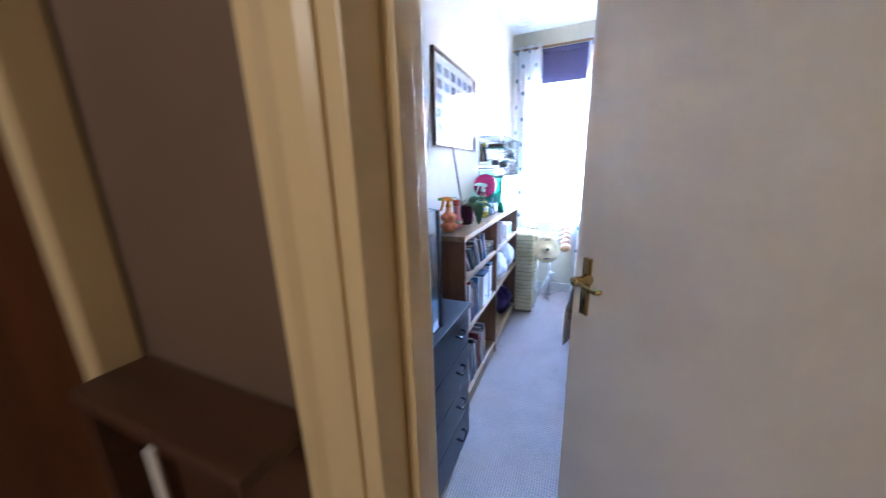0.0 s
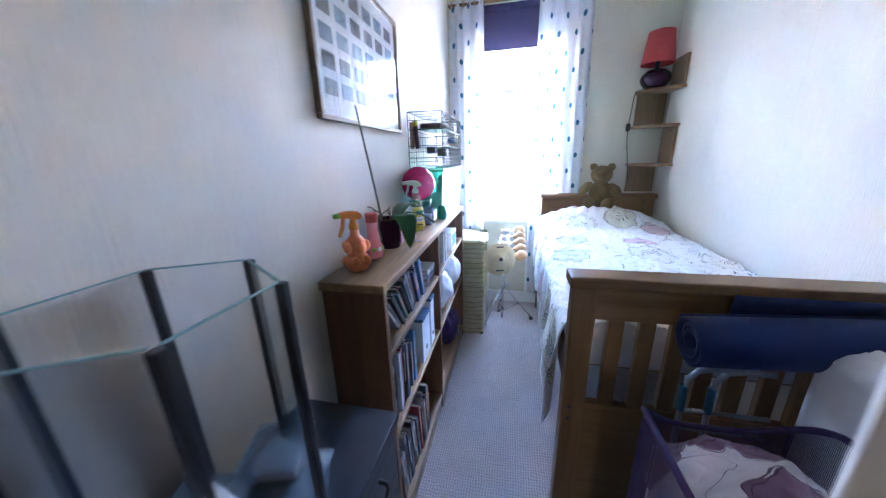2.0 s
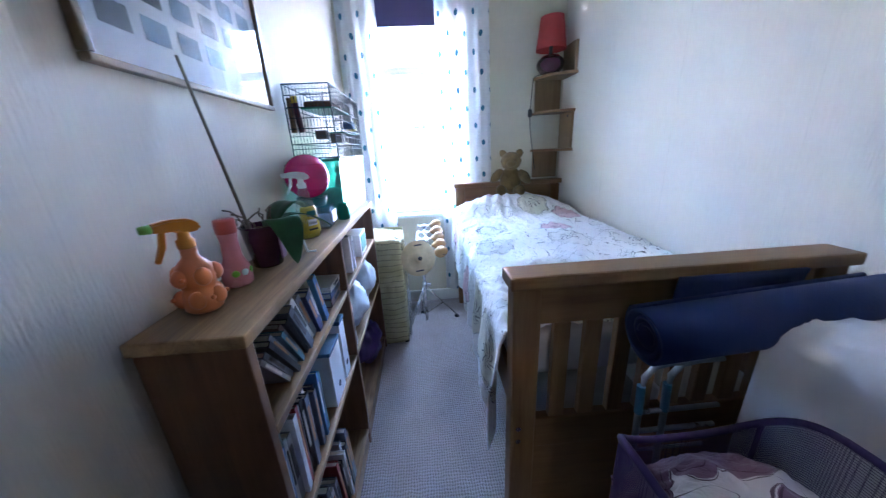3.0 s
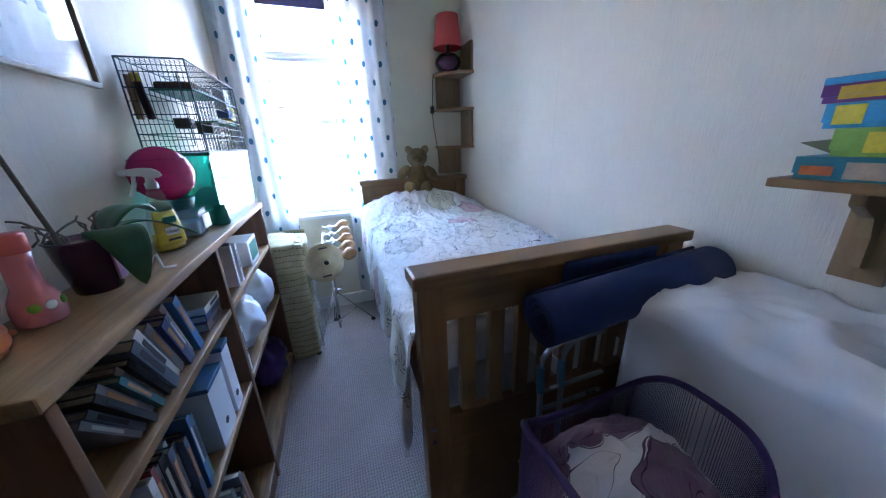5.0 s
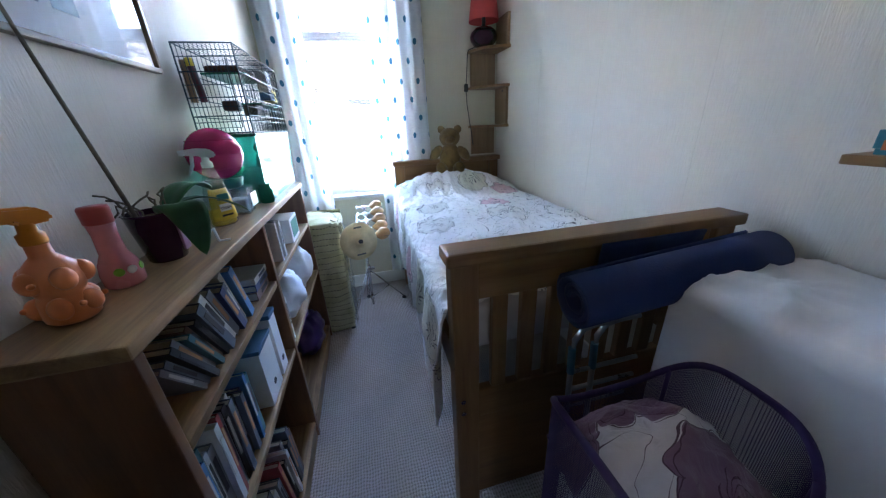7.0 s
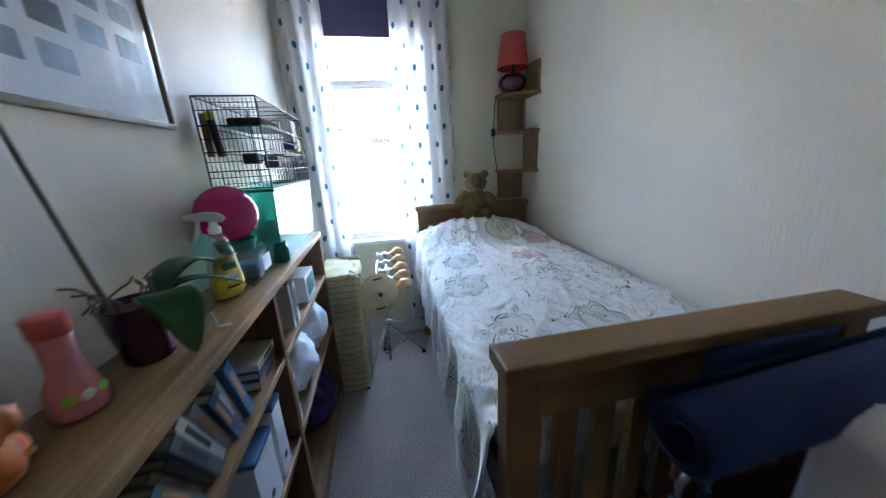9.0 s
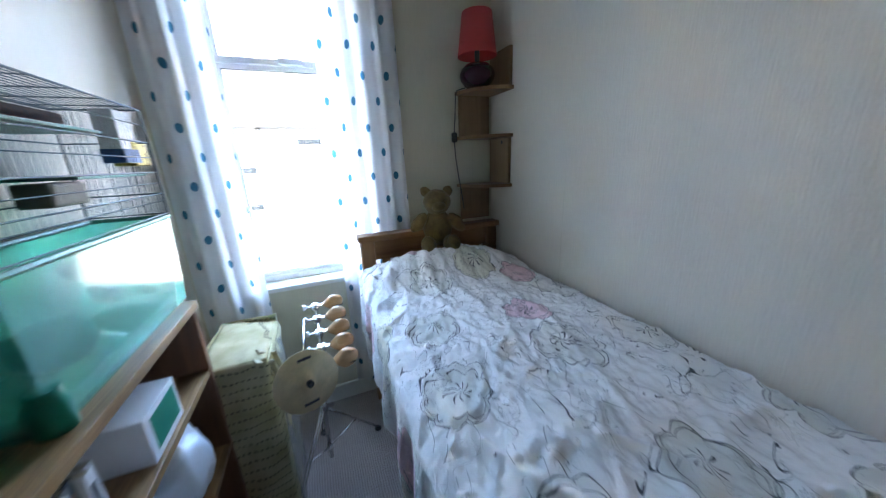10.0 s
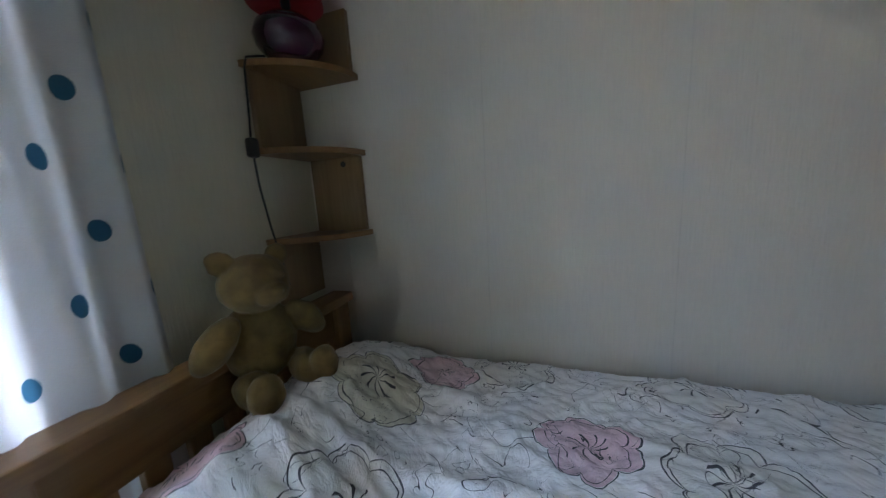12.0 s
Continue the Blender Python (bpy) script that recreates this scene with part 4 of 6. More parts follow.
powder = thing("talc_bottle", (0.085, 2.059, TOPZ), "pink bottle with a red cap and a floral label", "bottle")
bm = bmesh.new()
turned(bm, [(0.027, 0), (0.031, 0.005), (0.032, 0.028), (0.029, 0.046), (0.020, 0.066), (0.018, 0.104), (0.020, 0.124)], (0.085, 2.059, TOPZ), 26)
body = part("body", bm, PINKCLEAR, powder, smooth=True)
bm = bmesh.new()
turned(bm, [(0.020, 0.124), (0.0215, 0.126), (0.022, 0.152), (0.020, 0.156)], (0.085, 2.059, TOPZ), 26)
part("cap", bm, REDCAP, powder, smooth=True)
for k, c in ((0.2, LIME), (-0.5, WHITEPLASTIC), (-1.1, LIME)):
    part("printed_flower", made(blob, (0.085 + 0.0315 * math.cos(k), 2.059 + 0.0315 * math.sin(k), TOPZ + 0.034), (0.0025, 0.008, 0.008), Matrix.Rotation(k, 4, "Z"), 10), c, body, smooth=True)

# the orchid, past flowering: one drooping leaf, one upright, aerial roots and a stake
orchid = thing("potted_orchid", (0.10, 2.191, TOPZ), "orchid with broad green leaves in a glossy purple pot", "plant")
bm = bmesh.new()
turned(bm, [(0.034, 0), (0.037, 0.004), (0.047, 0.075), (0.051, 0.108), (0.054, 0.112), (0.050, 0.113), (0.046, 0.096), (0.0, 0.094)], (0.095, 2.191, TOPZ), 30)
part("pot", bm, POT, orchid, smooth=True)
part("bark", made(blob, (0.095, 2.191, TOPZ + 0.094), (0.045, 0.045, 0.012)), BARK, orchid, smooth=True)
part("plant_tag", boxed((0.142, 2.168, TOPZ + 0.022), (0.147, 2.193, TOPZ + 0.098), 0.002, None), plain("mauve_tag", (0.22, 0.07, 0.15), 0.4), orchid)


def strap_leaf(start, crest, tip, across, width):
    """A thick orchid leaf whose midrib arches from start over crest down to tip; across: its level cross direction."""
    a, c, e = Vector(start), Vector(crest), Vector(tip)
    n = Vector((across[0], across[1], 0)).normalized()

    def at(u, v):
        p = a * (1 - u) ** 2 + c * 2 * u * (1 - u) + e * u * u
        half = 0.5 * width * (0.20 * (1 - u) + math.sin(math.pi * u ** 0.82) ** 0.62 * (1 - 0.16 * (1 - u)))
        w = 2 * v - 1
        q = p + n * half * w
        return (q.x, q.y, TOPZ + q.z + 0.16 * half * abs(w) - 0.10 * half * w * w)
    bm = bmesh.new()
    cloth(bm, 26, 8, at)
    part("leaf", bm, LEAF, orchid, solid=0.003)


strap_leaf((0.112, 2.206, 0.102), (0.192, 2.154, 0.180), (0.176, 2.179, 0.000), (0.80, 0.60), 0.078)
strap_leaf((0.112, 2.226, 0.104), (0.160, 2.258, 0.160), (0.238, 2.334, 0.066), (0.75, -0.66), 0.037)
strap_leaf((0.105, 2.230, 0.102), (0.125, 2.277, 0.190), (0.160, 2.348, 0.130), (0.85, -0.40), 0.074)
bm = bmesh.new()
bent(bm, [(0.078, 2.170, TOPZ + 0.09), (0.066, 2.160, TOPZ + 0.20), (0.043, 2.157, TOPZ + 0.35), (0.020, 2.155, 1.530)], [0.0045, 0.004, 0.0036, 0.003], 8)
part("flower_spike", bm, STEM, orchid, smooth=True)
rng = random.Random(12)
for k in range(9):
    a, r = rng.uniform(0, 6.28), rng.uniform(0.01, 0.04)
    p = Vector((0.095 + r * math.cos(a), 2.191 + r * math.sin(a), TOPZ + 0.10))
    pts = [p.copy()]
    d = Vector((rng.uniform(-0.4, 0.4), rng.uniform(-0.4, 0.4), 1.0))
    for j in range(5):
        p = p + d.normalized() * 0.017
        d += Vector((rng.uniform(-0.9, 0.9), rng.uniform(-0.9, 0.9), rng.uniform(-0.9, 0.25)))
        pts.append(p.copy())
    bm = bmesh.new()
    bent(bm, pts, 0.0022, 6)
    part("aerial_root", bm, STEM, orchid, smooth=True)

clip = thing("plant_clip", (0.165, 2.264, TOPZ), "small clear plastic plant clips on the bookcase", "clip")
bm = bmesh.new()
bent(bm, [(0.150, 2.262, TOPZ + 0.004), (0.160, 2.264, TOPZ + 0.034), (0.168, 2.268, TOPZ + 0.040), (0.172, 2.272, TOPZ + 0.004), (0.196, 2.277, TOPZ + 0.004)], 0.0035, 6)
part("loop", bm, WHITEPLASTIC, clip, smooth=True)

# household cleaner
cleaner = thing("cleaner_spray", (0.120, 2.466, TOPZ), "clear trigger bottle of yellow household cleaner with a white head", "spray bottle")
CLX, CLY = 0.118, 2.466
bm = bmesh.new()
turned(bm, [(0.036, 0), (0.041, 0.006), (0.041, 0.060), (0.038, 0.095), (0.026, 0.140), (0.016, 0.172), (0.0135, 0.185)], (CLX, CLY, TOPZ), 28, (0.62, 1.0))
bot = part("bottle", bm, CLEARPLASTIC, cleaner, smooth=True)
bm = bmesh.new()
turned(bm, [(0.034, 0.002), (0.038, 0.008), (0.038, 0.050), (0.0, 0.051)], (CLX, CLY, TOPZ), 28, (0.58, 0.98))
part("liquid", bm, YELLOW, cleaner, smooth=True)
bm = bmesh.new()
cloth(bm, 14, 8, lambda u, v: (CLX + 0.0262 * math.cos((u - 0.5) * 2.2) * (1 - 0.28 * v * v), CLY + 0.0420 * math.sin((u - 0.5) * 2.2) * (1 - 0.28 * v * v), TOPZ + 0.018 + 0.095 * v))
label = part("label", bm, YELLOW, cleaner, "yellow printed label", solid=0.0008)
for z, h, c in ((0.046, 0.022, WHITEPLASTIC), (0.080, 0.018, TEALDARK), (0.030, 0.006, BLACK)):
    part("print", boxed((CLX + 0.0262, CLY - 0.017, TOPZ + z), (CLX + 0.0272, CLY + 0.017, TOPZ + z + h)), c, cleaner)
word = bpy.data.curves.new("word", "FONT")
word.body, word.size, word.extrude, word.align_x = "clean", 0.016, 0.0003, "CENTER"
word_ob = new("lettering", word)
word_mesh = bpy.data.meshes.new_from_object(word_ob)
bpy.data.objects.remove(word_ob)
bm = bmesh.new()
bm.from_mesh(word_mesh)
bm.transform(Matrix.Translation((CLX + 0.0276, CLY, TOPZ + 0.052)) @ Matrix.Rotation(math.pi / 2, 4, "Z") @ Matrix.Rotation(math.pi / 2, 4, "X"))
part("lettering", bm, BLACK, cleaner)
spray_head(cleaner, CLX, CLY, TOPZ + 0.175, WHITEPLASTIC, WHITEPLASTIC, 238, 0.86)
cleaner.matrix_world = pose(0.120, 2.466, TOPZ, 0, 0, -38)

# clear tub, green jar, exercise ball
tub = thing("storage_tub", (0.12, 2.618, TOPZ), "clear plastic tub with a white label", "tub")
bm = bmesh.new()
turned(bm, [(0.050, 0), (0.053, 0.004), (0.062, 0.085), (0.065, 0.088), (0.061, 0.089), (0.050, 0.006), (0, 0.005)], (0.120, 2.618, TOPZ), 4, (0.95, 1.15))
bm.transform(Matrix.Translation((0.120, 2.618, 0)) @ Matrix.Rotation(radians(45), 4, "Z") @ Matrix.Translation((-0.120, -2.618, 0)))
part("body", bm, FROSTED, tub)
part("label", boxed((0.170, 2.589, TOPZ + 0.025), (0.1715, 2.651, TOPZ + 0.070)), WHITEPLASTIC, tub)
part("contents", boxed((0.087, 2.585, TOPZ + 0.006), (0.153, 2.651, TOPZ + 0.052), 0.008), WHITEPLASTIC, tub)
ball_base = thing("ball_stand", (0.085, 2.613, TOPZ + 0.088), "dark green cradle under the exercise ball", "stand")
bm = bmesh.new()
turned(bm, [(0.045, 0.091), (0.05, 0.095), (0.058, 0.125), (0.054, 0.126), (0.044, 0.098), (0, 0.097)], (0.095, 2.618, TOPZ), 24)
part("cup", bm, TEALDARK, ball_base, smooth=True)
ball = thing("exercise_ball", (0.095, 2.618, 1.17), "magenta plastic hamster ball", "ball")
bm = made(blob, (0.090, 2.618, 1.233), (0.083, 0.083, 0.083), None, 28)
part("shell", bm, PINKPLASTIC, ball, smooth=True)
for dz in (-0.045, 0.0, 0.045):
    r = math.sqrt(0.0842 ** 2 - dz * dz)
    bm = bmesh.new()
    bent(bm, [(0.090 + r * math.cos(k * math.tau / 32), 2.618 + r * math.sin(k * math.tau / 32), 1.233 + dz) for k in range(32)], 0.0018, 6, True)
    part("moulded_rib", bm, PINKPLASTIC, ball, smooth=True)
jar = thing("green_jar", (0.155, 2.774, TOPZ), "dark green glass jar", "jar")
bm = bmesh.new()
turned(bm, [(0.022, 0), (0.026, 0.004), (0.026, 0.052), (0.020, 0.062), (0.021, 0.075), (0.018, 0.075), (0.018, 0.06), (0.023, 0.05), (0.023, 0.006), (0, 0.005)], (0.172, 2.765, TOPZ), 24)
part("glass", bm, clear("green_glass", (0.10, 0.55, 0.40), 0.03, 1.5, 0.3), jar, smooth=True)

# the small-animal cage
cage = thing("hamster_cage", (0.095, 3.087, TOPZ), "wire hamster cage on a clear teal base, with platforms inside", "cage")
QX0, QX1, QY0, QY1, QB, QT = 0.010, 0.190, 2.742, 3.335, 1.285, 1.580
bm = bmesh.new()
ring = [(QX0 + 0.01, QY0 + 0.012), (QX1 - 0.012, QY0 + 0.012), (QX1 - 0.012, QY1 - 0.012), (QX0 + 0.01, QY1 - 0.012)]
top_ring = [(QX0, QY0), (QX1, QY0), (QX1, QY1), (QX0, QY1)]
low = [bm.verts.new((x, y, TOPZ + 0.001)) for x, y in ring]
high = [bm.verts.new((x, y, QB)) for x, y in top_ring]
bm.faces.new(low[::-1])
for k in range(4):
    bm.faces.new((low[k], low[(k + 1) % 4], high[(k + 1) % 4], high[k]))
part("base", bm, TEAL, cage, "clear teal plastic base", solid=0.004)
bm = bmesh.new()
bent(bm, [(x, y, QB + 0.002) for x, y in top_ring], 0.006, 6, True)
part("rim", bm, GREENPLASTIC, cage)
part("bedding", boxed((QX0 + 0.016, QY0 + 0.02, TOPZ + 0.004), (QX1 - 0.018, QY1 - 0.02, TOPZ + 0.035), 0.01), plain("wood_shavings", (0.55, 0.47, 0.33), 0.95, var=0.3, scale=90, bump=0.8), cage)
for z in (QT, QT - 0.085, QT - 0.165, QT - 0.225, QB + 0.012):
    bm = bmesh.new()
    bent(bm, [(x, y, z) for x, y in top_ring], 0.0026 if z == QT else 0.0019, 5, True)
    part("wire_hoop", bm, WIRE, cage)
for x, y in top_ring:
    part("corner_wire", made(rod, (x, y, QB), (x, y, QT), 0.0026, sides=6), WIRE, cage)
grille = bmesh.new()
ny, nx = 34, 14
for i in range(1, ny):
    y = QY0 + (QY1 - QY0) * i / ny
    rod(grille, (QX1, y, QB), (QX1, y, QT), 0.0011, sides=4)
    if i % 6 == 0:
        rod(grille, (QX0, y, QT), (QX1, y, QT), 0.0013, sides=4)
for i in range(1, nx):
    x = QX0 + (QX1 - QX0) * i / nx
    rod(grille, (x, QY0, QB), (x, QY0, QT), 0.0011, sides=4)
    rod(grille, (x, QY1, QB), (x, QY1, QT), 0.0011, sides=4)
    rod(grille, (x, QY0, QT), (x, QY1, QT), 0.0011, sides=4)
for z in (QT - 0.04, QT - 0.125, QT - 0.195, QB + 0.05):
    rod(grille, (QX1, QY0, z), (QX1, QY1, z), 0.0013, sides=4)
    rod(grille, (QX0, QY0, z), (QX1, QY0, z), 0.0013, sides=4)
part("wire_grille", grille, WIRE, cage)
bm = bmesh.new()
bent(bm, [(QX0 + 0.04, QY0 - 0.003, QB + 0.03), (QX1 - 0.03, QY0 - 0.003, QB + 0.03), (QX1 - 0.03, QY0 - 0.003, QT - 0.04), (QX0 + 0.04, QY0 - 0.003, QT - 0.04)], 0.0024, 5, True)
part("hatch", bm, WIRE, cage)
for y0, y1, z in ((2.869, 3.153, 1.504), (3.011, 3.305, 1.407)):
    part("platform", boxed((QX0 + 0.015, y0, z), (QX1 - 0.015, y1, z + 0.007), 0.002), GREENPLASTIC, cage, "green plastic platform")
part("bark_log", boxed((QX0 + 0.02, 2.897, 1.512), (QX1 - 0.04, 3.096, 1.540), 0.012), BARK, cage)
part("food_bowl", boxed((0.075, 2.855, 1.377), (0.125, 2.916, 1.414), 0.006), plain("brown_tray", (0.09, 0.06, 0.05), 0.5), cage)
part("food_bowl", boxed((0.115, 2.945, 1.360), (0.168, 3.049, 1.404), 0.006), plain("olive_tray", (0.08, 0.08, 0.04), 0.5), cage)
bottle = part("water_bottle", made(rod, (0.055, QY0 + 0.014, 1.402), (0.045, QY0 + 0.014, 1.512), 0.012, sides=14), plain("dark_red_bottle", (0.09, 0.02, 0.03), 0.3), cage, smooth=True)
part("bottle_cap", made(rod, (0.045, QY0 + 0.014, 1.512), (0.043, QY0 + 0.014, 1.537), 0.013, sides=14), YELLOW, bottle, smooth=True)
part("cardboard_tube", made(rod, (0.024, QY0 + 0.016, 1.402), (0.024, QY0 + 0.016, 1.532), 0.011, sides=12), plain("cardboard", (0.35, 0.23, 0.13), 0.9), cage)
card = part("card_sleeve", boxed((0.120, 3.248, 1.442), (0.165, 3.329, 1.572), 0.003), WHITEPLASTIC, cage, "white and blue card packet")
part("blue_band", boxed((0.119, 3.247, 1.442), (0.166, 3.329, 1.477)), plain("blue_print", (0.02, 0.10, 0.30), 0.5), card)
part("yellow_band", boxed((0.1192, 3.2992, 1.4352), (0.1658, 3.3858, 1.497)), YELLOW, card)
wheel = part("wheel", made(rod, (0.05, 3.210, 1.142), (0.09, 3.210, 1.142), 0.055, sides=28), TEALDARK, cage, "dark teal exercise wheel")
part("house", made(blob, (0.10, 2.935, 1.107), (0.055, 0.07, 0.05)), TEALDARK, cage, "dark plastic hide", smooth=True)
part("tube", made(rod, (0.12, 3.011, 1.233), (0.13, 3.248, 1.102), 0.024, sides=16), GREENPLASTIC, cage, smooth=True)


# ---- what the shelves hold ----
def book(y, z, thick, height, depth, colour, lean=0.0, flat=False, x_front=None, group="books on the bookcase"):
    """A book with its spine to the room; lean: degrees that its head falls towards the door."""
    front = (CX1 - 0.022) if x_front is None else x_front
    ob = thing("book", (front - depth / 2, y, z), "", "book", group)
    m = Matrix.Translation((front, y, z)) @ Matrix.Rotation(radians(lean), 4, "X")
    if flat:
        m = Matrix.Translation((front, y, z)) @ Matrix(((1, 0, 0, 0), (0, 0, 1, 0), (0, 1, 0, 0), (0, 0, 0, 1)))
    c = 0.0022
    bm = bmesh.new()
    box(bm, (-depth, 0, 0), (0, c, height), 0, m)
    box(bm, (-depth, thick - c, 0), (0, thick, height), 0, m)
    box(bm, (-c, c, 0), (0, thick - c, height), 0, m)
    part("cover", bm, colour, ob)
    bm = boxed((-depth + 0.002, c, 0.003), (-c, thick - c, height - 0.003), 0, m)
    part("page_block", bm, PAGES, ob)
    if thick > 0.012:
        bm = boxed((0.0, thick * 0.25, height * 0.35), (0.0006, thick * 0.75, height * 0.85), 0, m)
        part("title_strip", bm, TITLE[int(y * 997) % 3], ob)
    return ob


PAGES = plain("paper_pages", (0.62, 0.57, 0.47), 0.9, var=0.1, scale=80)
TITLE = [plain("title_print_pale", (0.62, 0.62, 0.60), 0.6), plain("title_print_dark", (0.05, 0.05, 0.06), 0.6), plain("title_print_warm", (0.50, 0.25, 0.12), 0.6)]
SPINES = [("grey", (0.22, 0.23, 0.25)), ("black", (0.025, 0.025, 0.03)), ("navy", (0.03, 0.05, 0.14)), ("blue", (0.05, 0.16, 0.36)), ("white", (0.66, 0.66, 0.66)), ("red", (0.30, 0.04, 0.04)), ("teal", (0.05, 0.16, 0.18)), ("brown", (0.16, 0.08, 0.05)), ("cream", (0.55, 0.50, 0.40)), ("slate", (0.11, 0.13, 0.17))]
COVERS = [(n, plain("book_cover_" + n, c, 0.4, var=0.08, scale=40, bump=0.05)) for n, c in SPINES]
rng = random.Random(31)


def row(y0, y1, z, tall, depth, lean0, lean1, order, thick=(0.012, 0.026)):
    y, k = y0, 0
    while y < y1 - 0.012:
        w = rng.uniform(*thick)
        name, m = COVERS[order[k % len(order)]]
        f = (y - y0) / (y1 - y0)
        lean = lean0 + (lean1 - lean0) * f
        h = rng.uniform(*tall)
        ob = book(y, z, w, h, rng.uniform(*depth), m, lean, x_front=CX1 - rng.uniform(0.012, 0.03))
        ob["label"] = name + (" paperback leaning on a bookcase shelf" if lean > 4 else " book standing upright on a bookcase shelf")
        y += w / max(0.5, math.cos(radians(lean))) + 0.001
        k += 1


SH1, SH2, SH3 = 0.7972, 0.4972, 0.0902
red = book(CY0 + 0.027, SH1, 0.010, 0.185, 0.15, COVERS[5][1], 0)
red["label"] = "thin red book standing against the bookcase side"
row(1.983, 2.300, SH1, (0.150, 0.185), (0.12, 0.14), 38, 16, [0, 9, 1, 0, 6, 7, 1, 9, 4, 0, 2, 9, 8, 3])
row(1.857, 2.139, SH2, (0.19, 0.245), (0.13, 0.16), 0, 0, [3, 6, 4, 0, 4, 5, 0, 1, 9, 4, 1, 9, 2])
row(1.921, 2.300, SH3, (0.19, 0.28), (0.13, 0.16), 9, 5, [7, 1, 4, 0, 1, 9, 7, 1, 4, 0, 9, 5])
row(2.523, 2.604, SH3, (0.2, 0.27), (0.13, 0.15), 0, 0, [4, 0, 4, 9])
row(2.523, 2.585, SH2, (0.19, 0.22), (0.13, 0.15), 0, 0, [1, 0, 4])
row(2.679, 2.774, SH1, (0.15, 0.17), (0.12, 0.14), 0, 0, [4, 0, 9, 4])
for k, (w, c) in enumerate(((0.028, 7), (0.022, 2), (0.020, 8))):
    ob = book(2.352 + 0.006 * k, SH1 + sum((0.028, 0.022, 0.020)[:k]) + 0.0005 * k, w, 0.125, 0.14, COVERS[c][1], flat=True)
    ob["label"] = COVERS[c][0] + " book lying flat in a small pile"


def file_box(y, w, h, label):
    ob = thing("magazine_file", (0.13, y, SH2), label, "file box", "white file boxes")
    bm = bmesh.new()
    x0, x1 = 0.040, CX1 - 0.012
    prism(bm, [(x0, SH2 + 0.0005), (x1, SH2 + 0.0005), (x1, SH2 + h), (x0, SH2 + h * 0.96)], y, y + w, 1)
    part("case", bm, WHITEPLASTIC, ob)
    part("lid", boxed((x0 - 0.002, y - 0.002, SH2 + h * 0.962), (x1 + 0.004, y + w + 0.002, SH2 + h + 0.006), 0.002), plain("blue_lid", (0.03, 0.10, 0.20), 0.5), ob)
    part("finger_hole", made(rod, (x1 - 0.001, y + w / 2, SH2 + 0.05), (x1 + 0.001, y + w / 2, SH2 + 0.05), 0.011, sides=16), TITLE[1], ob)


file_box(2.210, 0.115, 0.205, "wide white storage file on the bookcase shelf")
file_box(2.352, 0.060, 0.235, "white file box with a dark blue lid")
radio = thing("green_card_box", (0.15, 2.983, SH1), "white and green card box on the bookcase shelf", "box")
part("carton", boxed((0.060, 2.897, SH1 + 0.0005), (CX1 - 0.012, 3.058, SH1 + 0.115), 0.003), WHITEPLASTIC, radio)
part("green_panel", boxed((CX1 - 0.012, 2.921, SH1 + 0.02), (CX1 - 0.011, 3.044, SH1 + 0.10)), GREENPLASTIC, radio)


def soft_bag(name, c, r, material, label, seed):
    """A slumped bag: an uneven rounded form with a gathered, knotted top."""
    ob = thing(name, (c[0], c[1], c[2] - r[2]), label, "bag")
    bm = made(blob, c, r, None, 28)
    for v in bm.verts:
        d = (v.co - Vector(c))
        k = 1.02 + 0.28 * noise.noise(Vector((d.x * 26, d.y * 22, d.z * 20 + seed))) + 0.12 * noise.noise(Vector((d.x * 60, d.y * 60, seed)))
        v.co = Vector(c) + d * k
        v.co.z = max(v.co.z, c[2] - r[2] + 0.001)
        v.co.x = min(max(v.co.x, 0.035), CX1 + 0.012)
    part("body", bm, material, ob, smooth=True)
    bm = bmesh.new()
    turned(bm, [(0.012, -0.01), (0.009, 0.004), (0.016, 0.020), (0.024, 0.032)], (c[0], c[1], c[2] + r[2] * 0.9), 12)
    part("knot", bm, material, ob, smooth=True)
    return ob


WHITEBAG = plain("white_carrier_plastic", (0.72, 0.74, 0.78), 0.35, var=0.06, bump=0.5, grain=40)
PURPLEBAG = plain("purple_bag_cloth", (0.06, 0.02, 0.13), 0.45, var=0.3, scale=20, bump=0.5, grain=50)
soft_bag("carrier_bag", (0.130, 2.774, SH2 + 0.10), (0.085, 0.13, 0.10), WHITEBAG, "crumpled white carrier bag stuffed on the shelf", 3)
soft_bag("carrier_bag", (0.130, 3.058, SH2 + 0.115), (0.088, 0.12, 0.115), WHITEBAG, "bulging white carrier bag at the bookcase end", 8)
soft_bag("cloth_bag", (0.130, 3.040, SH3 + 0.11), (0.085, 0.14, 0.11), PURPLEBAG, "dark purple cloth bag on the bottom shelf", 5)


# ---- things by the window ----
HESSIAN_A = plain("printed_hessian", (0.46, 0.40, 0.24), 0.95, var=0.15, scale=25, bump=0.9, grain=240, sheen=0.2)


